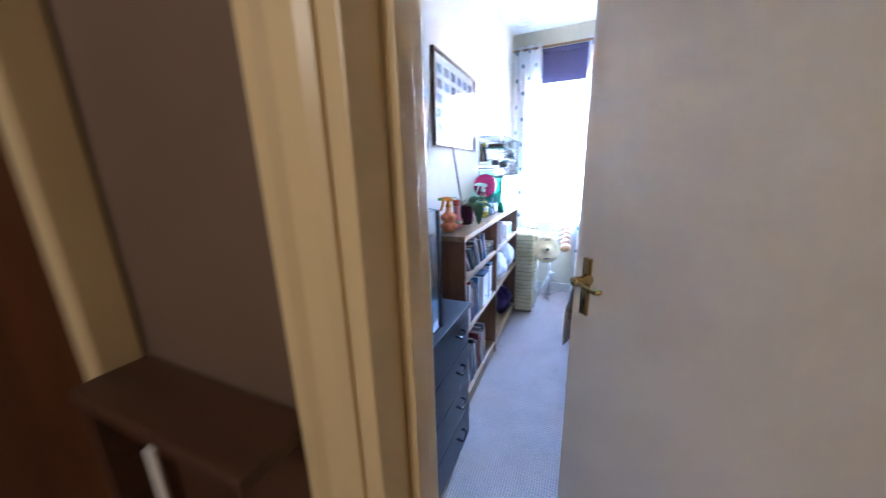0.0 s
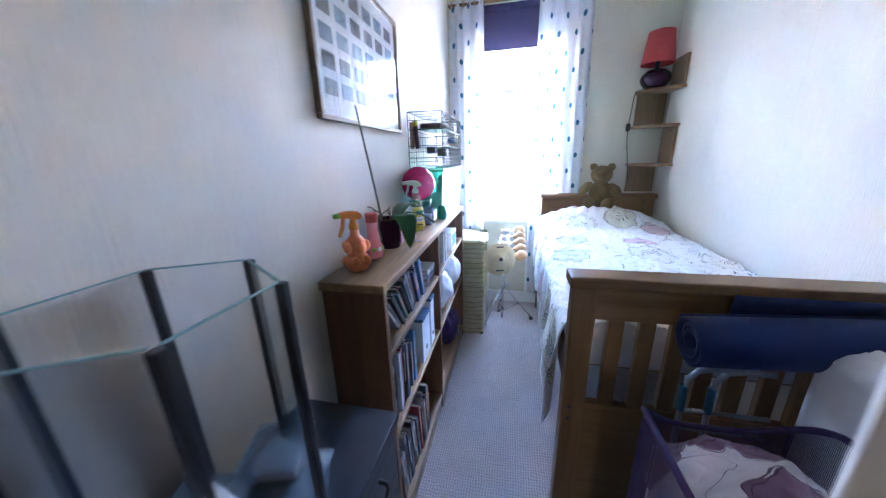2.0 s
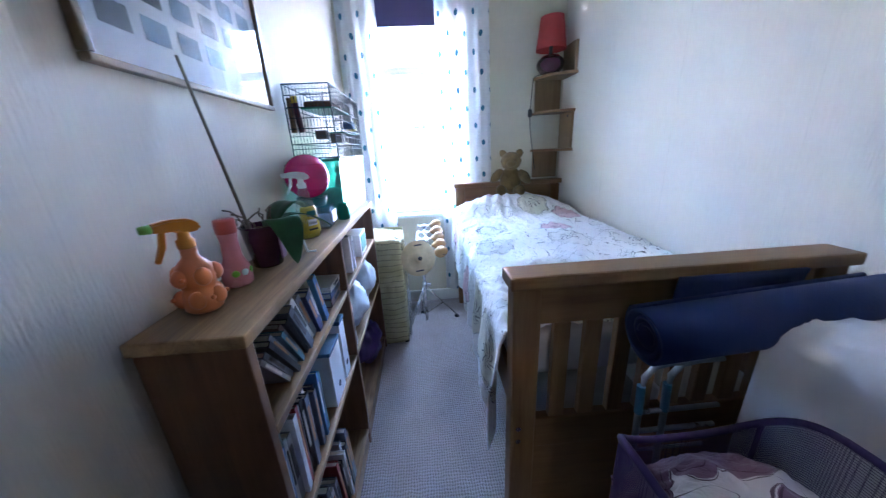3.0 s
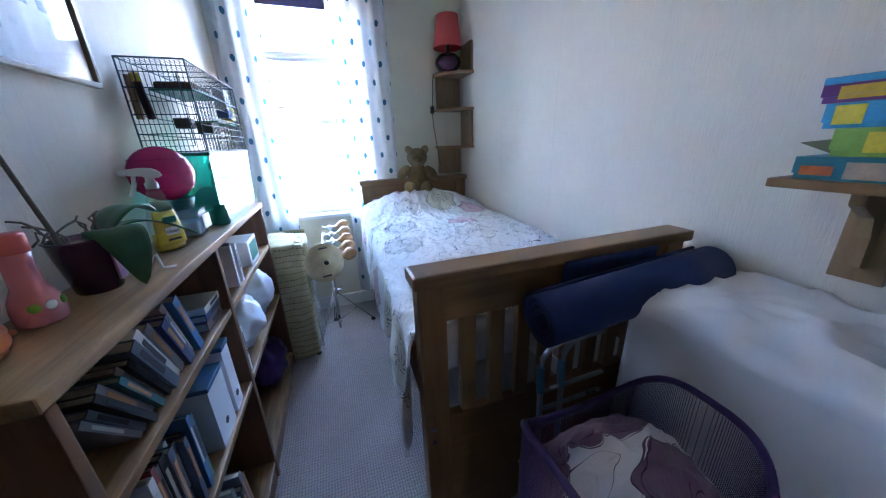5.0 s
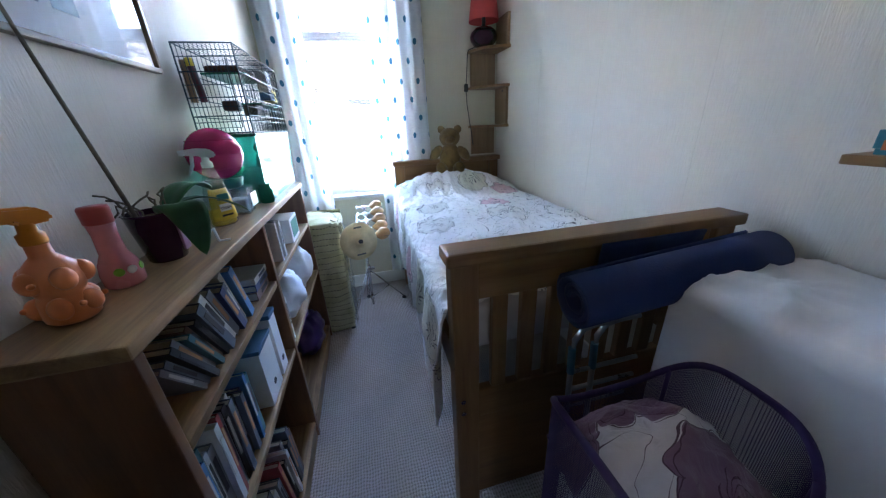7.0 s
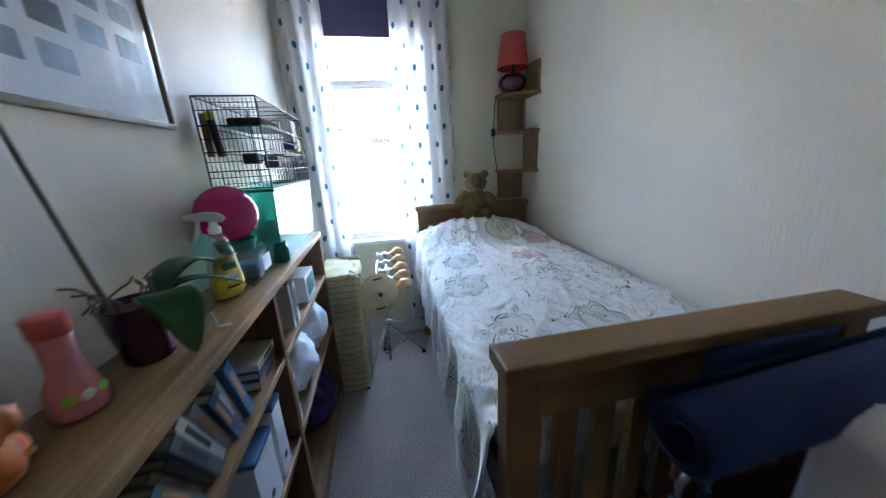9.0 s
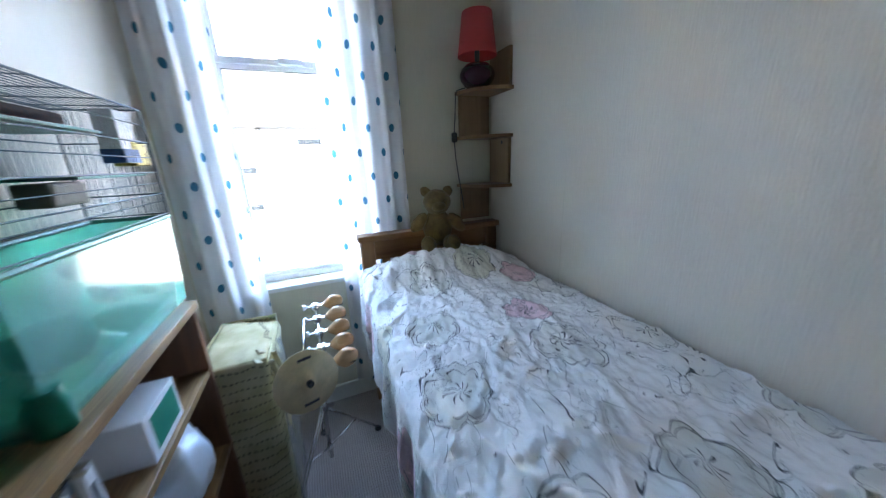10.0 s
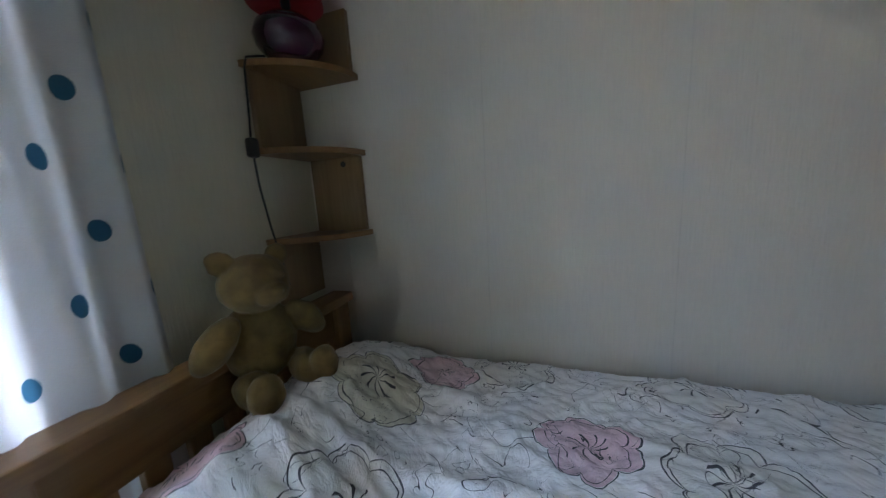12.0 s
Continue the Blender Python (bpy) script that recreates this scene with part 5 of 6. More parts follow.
def printed_sack(name):
    """Pale hessian with rows of small dark stitches."""
    m, t, b = tree(name)
    v = coords(t)
    sep = t.nodes.new("ShaderNodeSeparateXYZ")
    t.links.new(v, sep.inputs[0])
    across = calc(t, "ADD", sep.outputs[0], sep.outputs[1])
    wavy = calc(t, "MULTIPLY_ADD", noise_of(t, v, 6.0, 2.0), 0.05, sep.outputs[2])
    rows = calc(t, "LESS_THAN", calc(t, "FRACT", calc(t, "MULTIPLY", wavy, 26.0)), 0.16)
    dash = calc(t, "LESS_THAN", calc(t, "FRACT", calc(t, "MULTIPLY", calc(t, "ADD", across, calc(t, "MULTIPLY", sep.outputs[2], 0.3)), 55.0)), 0.62)
    print_mark = calc(t, "MULTIPLY", calc(t, "MULTIPLY", rows, dash), 0.8)
    tone = ramp(t, noise_of(t, v, 9.0, 4.0), (0.3, (0.40, 0.34, 0.17)), (0.7, (0.58, 0.51, 0.31)))
    t.links.new(mixed(t, print_mark, tone, (0.07, 0.06, 0.04)), b.inputs["Base Color"])
    b.inputs["Roughness"].default_value = 0.9
    bumped(t, b, noise_of(t, v, 320.0, 2.0), 0.7, 0.002)
    return m


SACK = printed_sack("stitched_hessian")
sack = thing("hessian_bag", (0.25, 3.55, 0), "tall boxy hessian bag with stitched print, straps hanging", "bag")
SX0, SX1, SY0, SY1, SZ = 0.155, 0.362, 3.285, 3.665, 0.765


def sack_skin(u, v):
    a = u * 4
    k, f = int(a) % 4, a - int(a)
    pts = [(SX0, SY0), (SX1, SY0), (SX1, SY1), (SX0, SY1)]
    (x0, y0), (x1, y1) = pts[k], pts[(k + 1) % 4]
    x, y = x0 + (x1 - x0) * f, y0 + (y1 - y0) * f
    z = 0.012 + v * (SZ - 0.012)
    bulge = 0.012 * math.sin(math.pi * f) * math.sin(math.pi * v)
    n = noise.noise((x * 9, y * 9, z * 7)) * 0.014 + 0.010 * (1 - abs(noise.noise((x * 14, y * 12, z * 9 + 5 * x)))) ** 4
    cx, cy = (SX0 + SX1) / 2, (SY0 + SY1) / 2
    d = Vector((x - cx, y - cy)).normalized()
    return (x + d.x * (bulge + n), y + d.y * (bulge + n), z - 0.03 * v * f * (k == 1))


bm = bmesh.new()
cloth(bm, 48, 30, sack_skin)
part("sides", bm, SACK, sack, solid=0.004)
bm = bmesh.new()
cloth(bm, 14, 20, lambda u, v: (SX0 + (SX1 - SX0) * u, SY0 + (SY1 - SY0) * v, SZ - 0.004 + 0.012 * math.sin(u * 3) * math.sin(v * 3.1) - 0.03 * v * u + 0.006 * noise.noise((u * 5, v * 5, 1))))
part("top_flap", bm, SACK, sack, solid=0.006)
for y, s in ((3.325, 1), (3.395, -1)):
    bm = bmesh.new()
    path = [(SX1 - 0.03, y - 0.05, SZ + 0.004), (SX1 + 0.010, y - 0.03, SZ - 0.02), (SX1 + 0.020, y, SZ - 0.12), (SX1 + 0.016, y + 0.03 * s, SZ - 0.25), (SX1 + 0.014, y + 0.06 * s, SZ - 0.34)]
    for p, q in zip(path, path[1:]):
        d = Vector(q) - Vector(p)
        m = Matrix.Translation((Vector(p) + Vector(q)) / 2) @ d.to_track_quat("Z", "X").to_matrix().to_4x4()
        box(bm, (-0.003, -0.016, -d.length / 2 - 0.004), (0.003, 0.016, d.length / 2 + 0.004), 0.001, m)
    part("strap", bm, HESSIAN_A, sack)
bm = bmesh.new()
cloth(bm, 24, 24, lambda u, v: (SX1 + 0.022 + 0.012 * noise.noise((u * 6, v * 5, 4)) - 0.03 * (v > 0.93) * (v - 0.93) / 0.07, SY0 - 0.01 + 0.30 * u, 0.03 + 0.70 * v + 0.01 * noise.noise((u * 4, 2, v * 3))))
part("plastic_wrap", bm, clear("wrap_film", (0.96, 0.97, 0.98), 0.15, 1.5, 0.10), sack, "creased clear plastic film", solid=0.001).visible_shadow = False
for x in (SX0 + 0.02, SX1 - 0.01):
    for y in (SY0 + 0.006, SY1 - 0.03):
        part("caster", made(rod, (x - 0.012, y, 0.013), (x + 0.012, y, 0.013), 0.0125, sides=14), BLACK, sack)

# the percussion stand: tripod, tilted arm with five wooden blocks, one small cymbal
BLOCKWOOD = timber("pale_varnished_block", (0.66, 0.40, 0.20), (0.54, 0.30, 0.13), 0, rough=0.25, knots=False, streak=12)
stand = thing("percussion_stand", (0.52, 3.50, 0), "chrome tripod with five wooden blocks and a small cymbal", "percussion stand")
hub = Vector((0.505, 3.455, 0.36))
part("upright", made(rod, (0.505, 3.455, 0.07), (0.505, 3.455, 0.60), 0.010, sides=14), CHROME, stand, smooth=True)
for fx, fy in ((0.352, 3.292), (0.748, 3.585), (0.47, 3.680)):
    leg = bmesh.new()
    for off in (-0.007, 0.007):
        n = Vector((fy - hub.y, hub.x - fx, 0)).normalized() * off
        rod(leg, (hub.x + n.x, hub.y + n.y, hub.z), (fx + n.x, fy + n.y, 0.022), 0.0042, sides=8)
    legp = part("leg", leg, CHROME, stand, smooth=True)
    part("rubber_foot", made(blob, (fx, fy, 0.012), (0.018, 0.018, 0.012)), BLACK, legp, smooth=True)
    mid = hub.lerp(Vector((fx, fy, 0.02)), 0.55)
    part("brace", made(rod, tuple(mid), (hub.x, hub.y, 0.13), 0.004, sides=8), CHROME, stand, smooth=True)
part("collar", made(rod, (hub.x, hub.y, 0.335), (hub.x, hub.y, 0.385), 0.017, sides=16), CHROME, stand, smooth=True)
part("collar", made(rod, (hub.x, hub.y, 0.115), (hub.x, hub.y, 0.145), 0.014, sides=16), CHROME, stand, smooth=True)
part("wing_nut", boxed((hub.x + 0.015, hub.y - 0.003, 0.35), (hub.x + 0.045, hub.y + 0.003, 0.372), 0.002), CHROME, stand)
a, b = Vector((0.545, 3.345, 0.622)), Vector((0.53, 3.715, 0.755))
part("arm", made(rod, tuple(a), tuple(b), 0.008, sides=12), CHROME, stand, smooth=True)
part("side_rod", made(rod, (0.445, 3.360, 0.48), (0.475, 3.640, 0.72), 0.006, sides=10), CHROME, stand, smooth=True)
for k in range(5):
    p = a.lerp(b, 0.06 + 0.22 * k)
    clampx = part("clamp", boxed((p.x - 0.016, p.y - 0.014, p.z - 0.014), (p.x + 0.016, p.y + 0.014, p.z + 0.016), 0.004), CHROME, stand)
    part("clamp_screw", made(rod, (p.x - 0.045, p.y, p.z + 0.004), (p.x - 0.01, p.y, p.z + 0.004), 0.005, sides=10), CHROME, clampx)
    part("clamp_wing", boxed((p.x - 0.056, p.y - 0.003, p.z - 0.008), (p.x - 0.042, p.y + 0.003, p.z + 0.018), 0.002), CHROME, clampx)
    part("block_arm", boxed((p.x + 0.010, p.y - 0.010, p.z + 0.004), (p.x + 0.050, p.y + 0.010, p.z + 0.010), 0.002), CHROME, stand)
    r = 0.041 - 0.001 * k
    bm = made(blob, (p.x + 0.082, p.y - 0.004, p.z + 0.010), (r * 1.35, r * 0.86, r), Matrix.Rotation(radians(-12), 4, "Y"), 24)
    for v in bm.verts:
        if v.co.x < p.x + 0.075:
            v.co.z += (p.z + 0.010 - v.co.z) * min(0.75, (p.x + 0.075 - v.co.x) * 16)
    block = part("wood_block", bm, BLOCKWOOD, stand, "rounded pale varnished wooden block", smooth=True)
    part("slot", made(blob, (p.x + 0.105, p.y - 0.016, p.z - 0.006), (0.022, r * 0.62, 0.0035), Matrix.Rotation(radians(-20), 4, "X"), 12), BLACK, block, smooth=True)
    part("end_hole", made(rod, (p.x + 0.124, p.y - 0.012, p.z - 0.004), (p.x + 0.1285, p.y - 0.013, p.z - 0.005), 0.0055, sides=10), BLACK, block)
# the cymbal on its own short rod
cc, cn = Vector((0.482, 3.275, 0.635)), Vector((0.30, -0.90, 0.22)).normalized()
cm = Matrix.Translation(cc) @ cn.to_track_quat("Z", "Y").to_matrix().to_4x4()
bm = bmesh.new()
turned(bm, [(0.006, 0.020), (0.020, 0.018), (0.030, 0.010), (0.034, 0.004), (0.075, -0.002), (0.118, -0.009), (0.1185, -0.0105), (0.075, -0.0036), (0.034, 0.0024), (0.006, 0.018)], sides=48)
bm.transform(cm)
cym = part("cymbal", bm, CYMBAL, stand, "small pale bronze cymbal", smooth=True)
bm = made(rod, (0, 0, -0.03), (0, 0, 0.050), 0.004, sides=10)
bm.transform(cm)
part("cymbal_rod", bm, BLACK, cym)
bm = made(rod, (0, 0, 0.018), (0, 0, 0.034), 0.013, sides=18)
bm.transform(cm)
part("felt_washer", bm, BLACK, cym)
for x, y, w in ((-0.03, -0.088, 0.055), (-0.02, 0.082, 0.05)):
    bm = boxed((x, y, -0.0044), (x + w, y + 0.010, -0.0016))
    bm.transform(cm)
    part("faint_print", bm, TITLE[1], cym)
part("cymbal_post", made(rod, (0.505, 3.445, 0.47), tuple(cc - cn * 0.03), 0.005, sides=10), CHROME, stand, smooth=True)

# ---- the head of the bed ----
SHELFWOOD_X = timber("corner_shelf_wood", (0.34, 0.22, 0.11), (0.20, 0.115, 0.05), 2)
corner = thing("corner_shelf", (1.55, 3.85, 1.05), "stepped pine corner shelf with rounded boards", "shelf")
for z in (1.784, 1.542, 1.270):
    bm = bmesh.new()
    cx, cy, r = W - 0.002, N - 0.002, 0.238
    pts = [(cx, cy)] + [(cx - r * math.cos(k * math.pi / 24) * (1.0 - 0.10 * math.sin(k * math.pi / 12)), cy - 0.238 * math.sin(k * math.pi / 24) ** 0.9) for k in range(13)]
    prism(bm, pts, z - 0.018, z)
    part("quarter_shelf", bm, PINE_X, corner)
for z0, z1, side in ((1.785, 1.975, "e"), (1.543, 1.765, "n"), (1.271, 1.523, "e"), (1.05, 1.251, "n")):
    if side == "n":
        part("back_board", boxed((1.446, N - 0.022, z0), (W - 0.024, N - 0.003, z1), 0.002), SHELFWOOD_X, corner)
    else:
        part("back_board", boxed((W - 0.022, 3.705, z0), (W - 0.003, N - 0.024, z1), 0.002), SHELFWOOD_X, corner)
part("screw_hole", made(rod, (W - 0.0235, 3.77, 1.500), (W - 0.0215, 3.77, 1.500), 0.010, sides=12), BLACK, corner)

lamp = thing("table_lamp", (1.512, 3.812, 1.784), "table lamp with round plum glass base and red shade", "lamp")
LX, LY, LZ = 1.512, 3.812, 1.784
bm = bmesh.new()
turned(bm, [(0.044, 0), (0.064, 0.007), (0.090, 0.038), (0.097, 0.064), (0.088, 0.092), (0.060, 0.116), (0.024, 0.126)], (LX, LY, LZ), 36)
part("base", bm, plain("plum_glass", (0.055, 0.006, 0.026), 0.1, var=0.1, bump=0, coat=0.6), lamp, "round plum glass base", smooth=True)
part("neck", made(rod, (LX, LY, LZ + 0.124), (LX, LY, LZ + 0.180), 0.013, sides=16), BLACK, lamp)
bm = bmesh.new()
turned(bm, [(0.104, 0.0), (0.078, 0.200), (0.076, 0.200), (0.102, 0.0)], (LX, LY, LZ + 0.155), 40)
bm.faces.ensure_lookup_table()
bmesh.ops.delete(bm, geom=[f for f in bm.faces if len(f.verts) > 4], context="FACES")
part("shade", bm, plain("red_shade_cloth", (0.50, 0.055, 0.05), 0.8, var=0.06, scale=20, bump=0.25, grain=300), lamp, "tapered red fabric shade", smooth=True)
bm = bmesh.new()
bent(bm, [(LX - 0.05, LY + 0.05, LZ + 0.010), (1.448, 3.876, 1.792), (1.424, 3.893, 1.784), (1.418, 3.897, 1.755), (1.412, 3.90, 1.63), (1.404, 3.90, 1.55), (1.410, 3.90, 1.43), (1.428, 3.90, 1.31), (1.440, 3.895, 1.23), (1.452, 3.885, 1.12)], 0.0032, 8)
cord = part("cord", bm, BLACK, lamp, "thin black flex", smooth=True)
part("switch", boxed((1.389, 3.884, 1.510), (1.419, 3.910, 1.566), 0.010), BLACK, cord, "black inline switch")

TEDDYFUR = plain("worn_golden_plush", (0.20, 0.128, 0.040), 0.95, var=0.28, scale=26, bump=1.0, grain=420, sheen=0.15)
teddy = bmesh.new()
TX, TY, TZ = 1.218, 3.748, 0.926
for c, r, t in (((0, 0.02, 0.115), (0.078, 0.062, 0.095), None), ((0, 0.005, 0.245), (0.072, 0.064, 0.064), None), ((0.005, -0.056, 0.230), (0.033, 0.030, 0.026), None),
                ((-0.058, 0.012, 0.298), (0.026, 0.014, 0.026), None), ((0.058, 0.012, 0.298), (0.026, 0.014, 0.026), None),
                ((-0.098, -0.018, 0.150), (0.032, 0.034, 0.060), Matrix.Rotation(radians(42), 4, "Y")), ((0.098, -0.01, 0.140), (0.032, 0.034, 0.060), Matrix.Rotation(radians(-40), 4, "Y")),
                ((-0.054, -0.062, 0.045), (0.036, 0.066, 0.038), Matrix.Rotation(radians(10), 4, "Z")), ((0.056, -0.058, 0.048), (0.036, 0.062, 0.038), Matrix.Rotation(radians(-14), 4, "Z")),
                ((-0.062, -0.112, 0.056), (0.034, 0.024, 0.044), None), ((0.068, -0.108, 0.058), (0.034, 0.024, 0.044), None),
                ((0.006, -0.086, 0.240), (0.010, 0.006, 0.007), None), ((-0.028, -0.050, 0.262), (0.006, 0.005, 0.006), None), ((0.034, -0.050, 0.262), (0.006, 0.005, 0.006), None)):
    blob(teddy, (TX + 1.06 * c[0], TY + 1.06 * c[1], TZ + 1.10 * c[2]), tuple(1.08 * q for q in r), t, 18)
bmesh.ops.rotate(teddy, cent=(TX, TY, TZ), matrix=Matrix.Rotation(radians(-17), 3, "Z"), verts=teddy.verts)
for v in teddy.verts:
    v.co += Vector((noise.noise(v.co * 42), noise.noise(v.co * 42 + Vector((9, 0, 0))), noise.noise(v.co * 42 + Vector((0, 9, 0))))) * 0.004
bear = tagged(part("teddy_bear", teddy, TEDDYFUR, smooth=True), "worn golden plush bear sitting against the headboard", "soft toy")
merge = bear.modifiers.new("one_skin", "REMESH")
merge.mode, merge.voxel_size, merge.use_smooth_shade = "VOXEL", 0.0045, True

# ---- the corner behind the footboard ----
MATBLUE = plain("navy_foam_mat", (0.014, 0.032, 0.13), 0.75, var=0.12, scale=6, bump=0.5, grain=170)
mat_roll = thing("exercise_mat", (1.28, 1.93, 0.80), "rolled navy blue foam exercise mat", "exercise mat")
MA, MB = Vector((1.005, 1.918, 0.890)), Vector((1.600, 1.920, 0.928))
md = (MB - MA).normalized()
mm = Matrix.Translation(MA) @ md.to_track_quat("Z", "Y").to_matrix().to_4x4()
ln = (MB - MA).length


def spiral(u, v):
    a = u * math.tau * 3.1
    r = 0.020 + 0.050 * u
    return tuple(mm @ Vector((r * math.cos(a), r * math.sin(a), v * ln + 0.006 * math.sin(a * 0.37))))


bm = bmesh.new()
cloth(bm, 110, 4, spiral)
part("roll", bm, MATBLUE, mat_roll, solid=0.0085)
bm = bmesh.new()
cloth(bm, 8, 6, lambda u, v: (1.13 + 0.33 * u, 1.986 + 0.008 * math.sin(v * 3), 0.865 + 0.125 * v))
part("loose_end", bm, MATBLUE, mat_roll, solid=0.008)

chair = thing("folding_chair", (1.15, 1.905, 0), "folded grey tubular steel chair with blue caps", "chair")
for x in (1.015, 1.080):
    bm = bmesh.new()
    bent(bm, [(x, 1.885, 0.012), (x, 1.895, 0.40), (x, 1.907, 0.72), (x + 0.006, 1.913, 0.775), (x + 0.03, 1.915, 0.803), (x + 0.07, 1.915, 0.810), (1.21, 1.915, 0.810)], 0.0075, 10)
    part("tube_frame", bm, STEEL, chair, smooth=True)
    part("foot_cap", made(rod, (x, 1.885, 0.0), (x, 1.885, 0.03), 0.013, sides=12), BLACK, chair)
    part("sleeve", made(rod, (x, 1.906, 0.68), (x, 1.911, 0.755), 0.0095, sides=12), plain("blue_sleeve", (0.03, 0.16, 0.26), 0.4), chair)
for z in (0.62, 0.68):
    part("cross_bar", made(rod, (1.015, 1.907, z), (1.22, 1.907, z), 0.006, sides=8), STEEL, chair, smooth=True)
for k in range(4):
    part("seat_wire", made(rod, (1.03, 1.920, 0.30 + k * 0.08), (1.22, 1.920, 0.30 + k * 0.08), 0.004, sides=6), STEEL, chair)

covered = thing("covered_box", (1.41, 1.5, 0), "tall box draped with a plain white cotton sheet", "covered box")
OX0, OX1, OY0, OY1, OZ = 1.258, 1.648, 1.22, 1.880, 0.908
part("box", boxed((OX0 + 0.014, OY0 + 0.014, 0), (OX1 - 0.004, OY1 - 0.014, OZ - 0.012), 0.004), plain("cardboard_box", (0.35, 0.24, 0.14), 0.9), covered)


def drape(u, v):
    """A sheet over the box: u runs up one long side and over, v along it."""
    s = u * 1.316
    y = OY0 + (OY1 - OY0) * v
    if s < 0.886:
        f = 1 - s / 0.886
        x = OX0 - f * (0.016 + 0.012 * math.sin(y * 24 + 1.3 * noise.noise((y * 5, s, 0)))) + 0.006 * noise.noise((y * 6, s * 5, 2))
        return (x, y, 0.018 + s)
    d = s - 0.886
    x = OX0 + d * (OX1 - OX0) / 0.43
    z = OZ + 0.006 + 0.014 * noise.noise((x * 6, y * 6, 1)) + 0.017 * (1 - abs(noise.noise((x * 5 + y * 4, y * 3 - x * 5, 3)))) ** 7 + 0.012 * (1 - abs(noise.noise((x * 3 - y * 6, y * 2 + x * 7, 8)))) ** 9 + 0.024 * math.sin(math.pi * v) * math.sin(math.pi * min(1, d / 0.43))
    return (x, y, z)


bm = bmesh.new()
cloth(bm, 70, 50, drape, lambda u, v: (u, v))
part("sheet", bm, SHEET, covered, "creased white cotton sheet", solid=0.003)
for y, s in ((OY0 - 0.004, -1), (OY1 + 0.002, 1)):
    bm = bmesh.new()
    cloth(bm, 24, 20, lambda u, v: (OX0 + (OX1 - OX0) * u, y + s * (1 - v) * (0.012 + 0.008 * math.sin(u * 17)), 0.02 + (OZ - 0.016) * v))
    part("sheet_side", bm, SHEET, covered, solid=0.003)

MESH = plain("purple_hamper_mesh", (0.050, 0.020, 0.105), 0.6, var=0.1)
hamper = thing("laundry_hamper", (1.0, 1.64, 0), "purple pop-up mesh laundry hamper full of bedding", "laundry hamper")
HCX, HCY, HRX, HRY = 1.008, 1.645, 0.172, 0.148


def hoop(a, lift=1.0):
    """The hamper's outline at the angle a, squarish with round corners; its rim rises at both sides and dips between."""
    c, q = math.cos(a), math.sin(a)
    x = HCX + HRX * math.copysign(abs(c) ** 0.62, c)
    y = HCY + HRY * math.copysign(abs(q) ** 0.62, q)
    return Vector((x, y, 0.008 + lift * (0.775 + 0.05 * math.cos(2 * a))))


for k in range(4):
    a0 = math.pi / 4 + k * math.pi / 2
    bm = bmesh.new()
    bent(bm, [hoop(a0 + i * math.pi / 36) for i in range(19)], 0.0068, 8)
    part("rim", bm, MESH, hamper, smooth=True)
    bm = bmesh.new()
    bent(bm, [hoop(a0, 1 - i / 8) for i in range(9)], 0.0045, 8)
    part("corner_binding", bm, MESH, hamper, smooth=True)
    bm = bmesh.new()
    nu, nv = 84, 170
    grid = [[bm.verts.new(hoop(a0 + i * math.pi / 2 / nu, j / nv)) for j in range(nv + 1)] for i in range(nu + 1)]
    for i in range(nu):
        for j in range(nv):
            bm.faces.new((grid[i][j], grid[i + 1][j], grid[i + 1][j + 1], grid[i][j + 1]))
    ob = part("mesh_side", bm, MESH, hamper)
    w = ob.modifiers.new("net", "WIREFRAME")
    w.thickness = 0.0013
part("floor_panel", made(prism, [tuple(hoop(k * math.tau / 32).xy) for k in range(32)], 0.002, 0.008), MESH, hamper)
wash = bmesh.new()
cloth(wash, 48, 48, lambda u, v: (HCX + (HRX - 0.012) * (2 * u - 1) * (1 - 0.10 * (2 * v - 1) ** 2), HCY + (HRY - 0.012) * (2 * v - 1) * (1 - 0.10 * (2 * u - 1) ** 2),
                                  0.670 + 0.115 * math.sin(math.pi * u) ** 0.6 * math.sin(math.pi * v) ** 0.6 + 0.022 * noise.noise((u * 4, v * 4, 3)) + 0.014 * (1 - abs(noise.noise((u * 5, v * 6, 8)))) ** 5), lambda u, v: (u * 0.40 + 0.06, v * 0.40 + 0.16))
bulk = bmesh.new()
box(bulk, (0.88, 1.53, 0.01), (1.13, 1.76, 0.67), 0.05)
pile = thing("bedding_pile", (1.0, 1.64, 0.01), "white duvet cover with large purple flowers bundled in the hamper", "bedding")
part("top_fold", wash, LAUNDRY, pile, solid=0.006)
part("bulk", bulk, SHEET, pile, smooth=True)

# the wall shelf with boxed games
gs = thing("wall_shelf", (W - 0.1, 1.55, 1.13), "pine wall shelf on a shaped wooden bracket", "shelf")
GX0, GY0, GY1, GZ = 1.502, 1.20, 1.807, 1.199
part("board", boxed((GX0, GY0, GZ - 0.020), (W - 0.001, GY1, GZ), 0.004), PINE_Y, gs)
for y in (1.675, 1.275):
    bm = bmesh.new()
    prism(bm, [(W - 0.020, GZ - 0.021), (GX0 + 0.030, GZ - 0.021), (GX0 + 0.032, GZ - 0.045), (W - 0.075, GZ - 0.075), (W - 0.055, GZ - 0.12), (W - 0.048, GZ - 0.185), (W - 0.020, GZ - 0.190)], y - 0.011, y + 0.011, 1)
    bracket = part("bracket", bm, SHELFWOOD_X, gs, "shaped pine bracket")
    part("back_plate", boxed((W - 0.019, y - 0.042, GZ - 0.225), (W - 0.001, y + 0.042, GZ - 0.022), 0.003), SHELFWOOD_X, bracket)


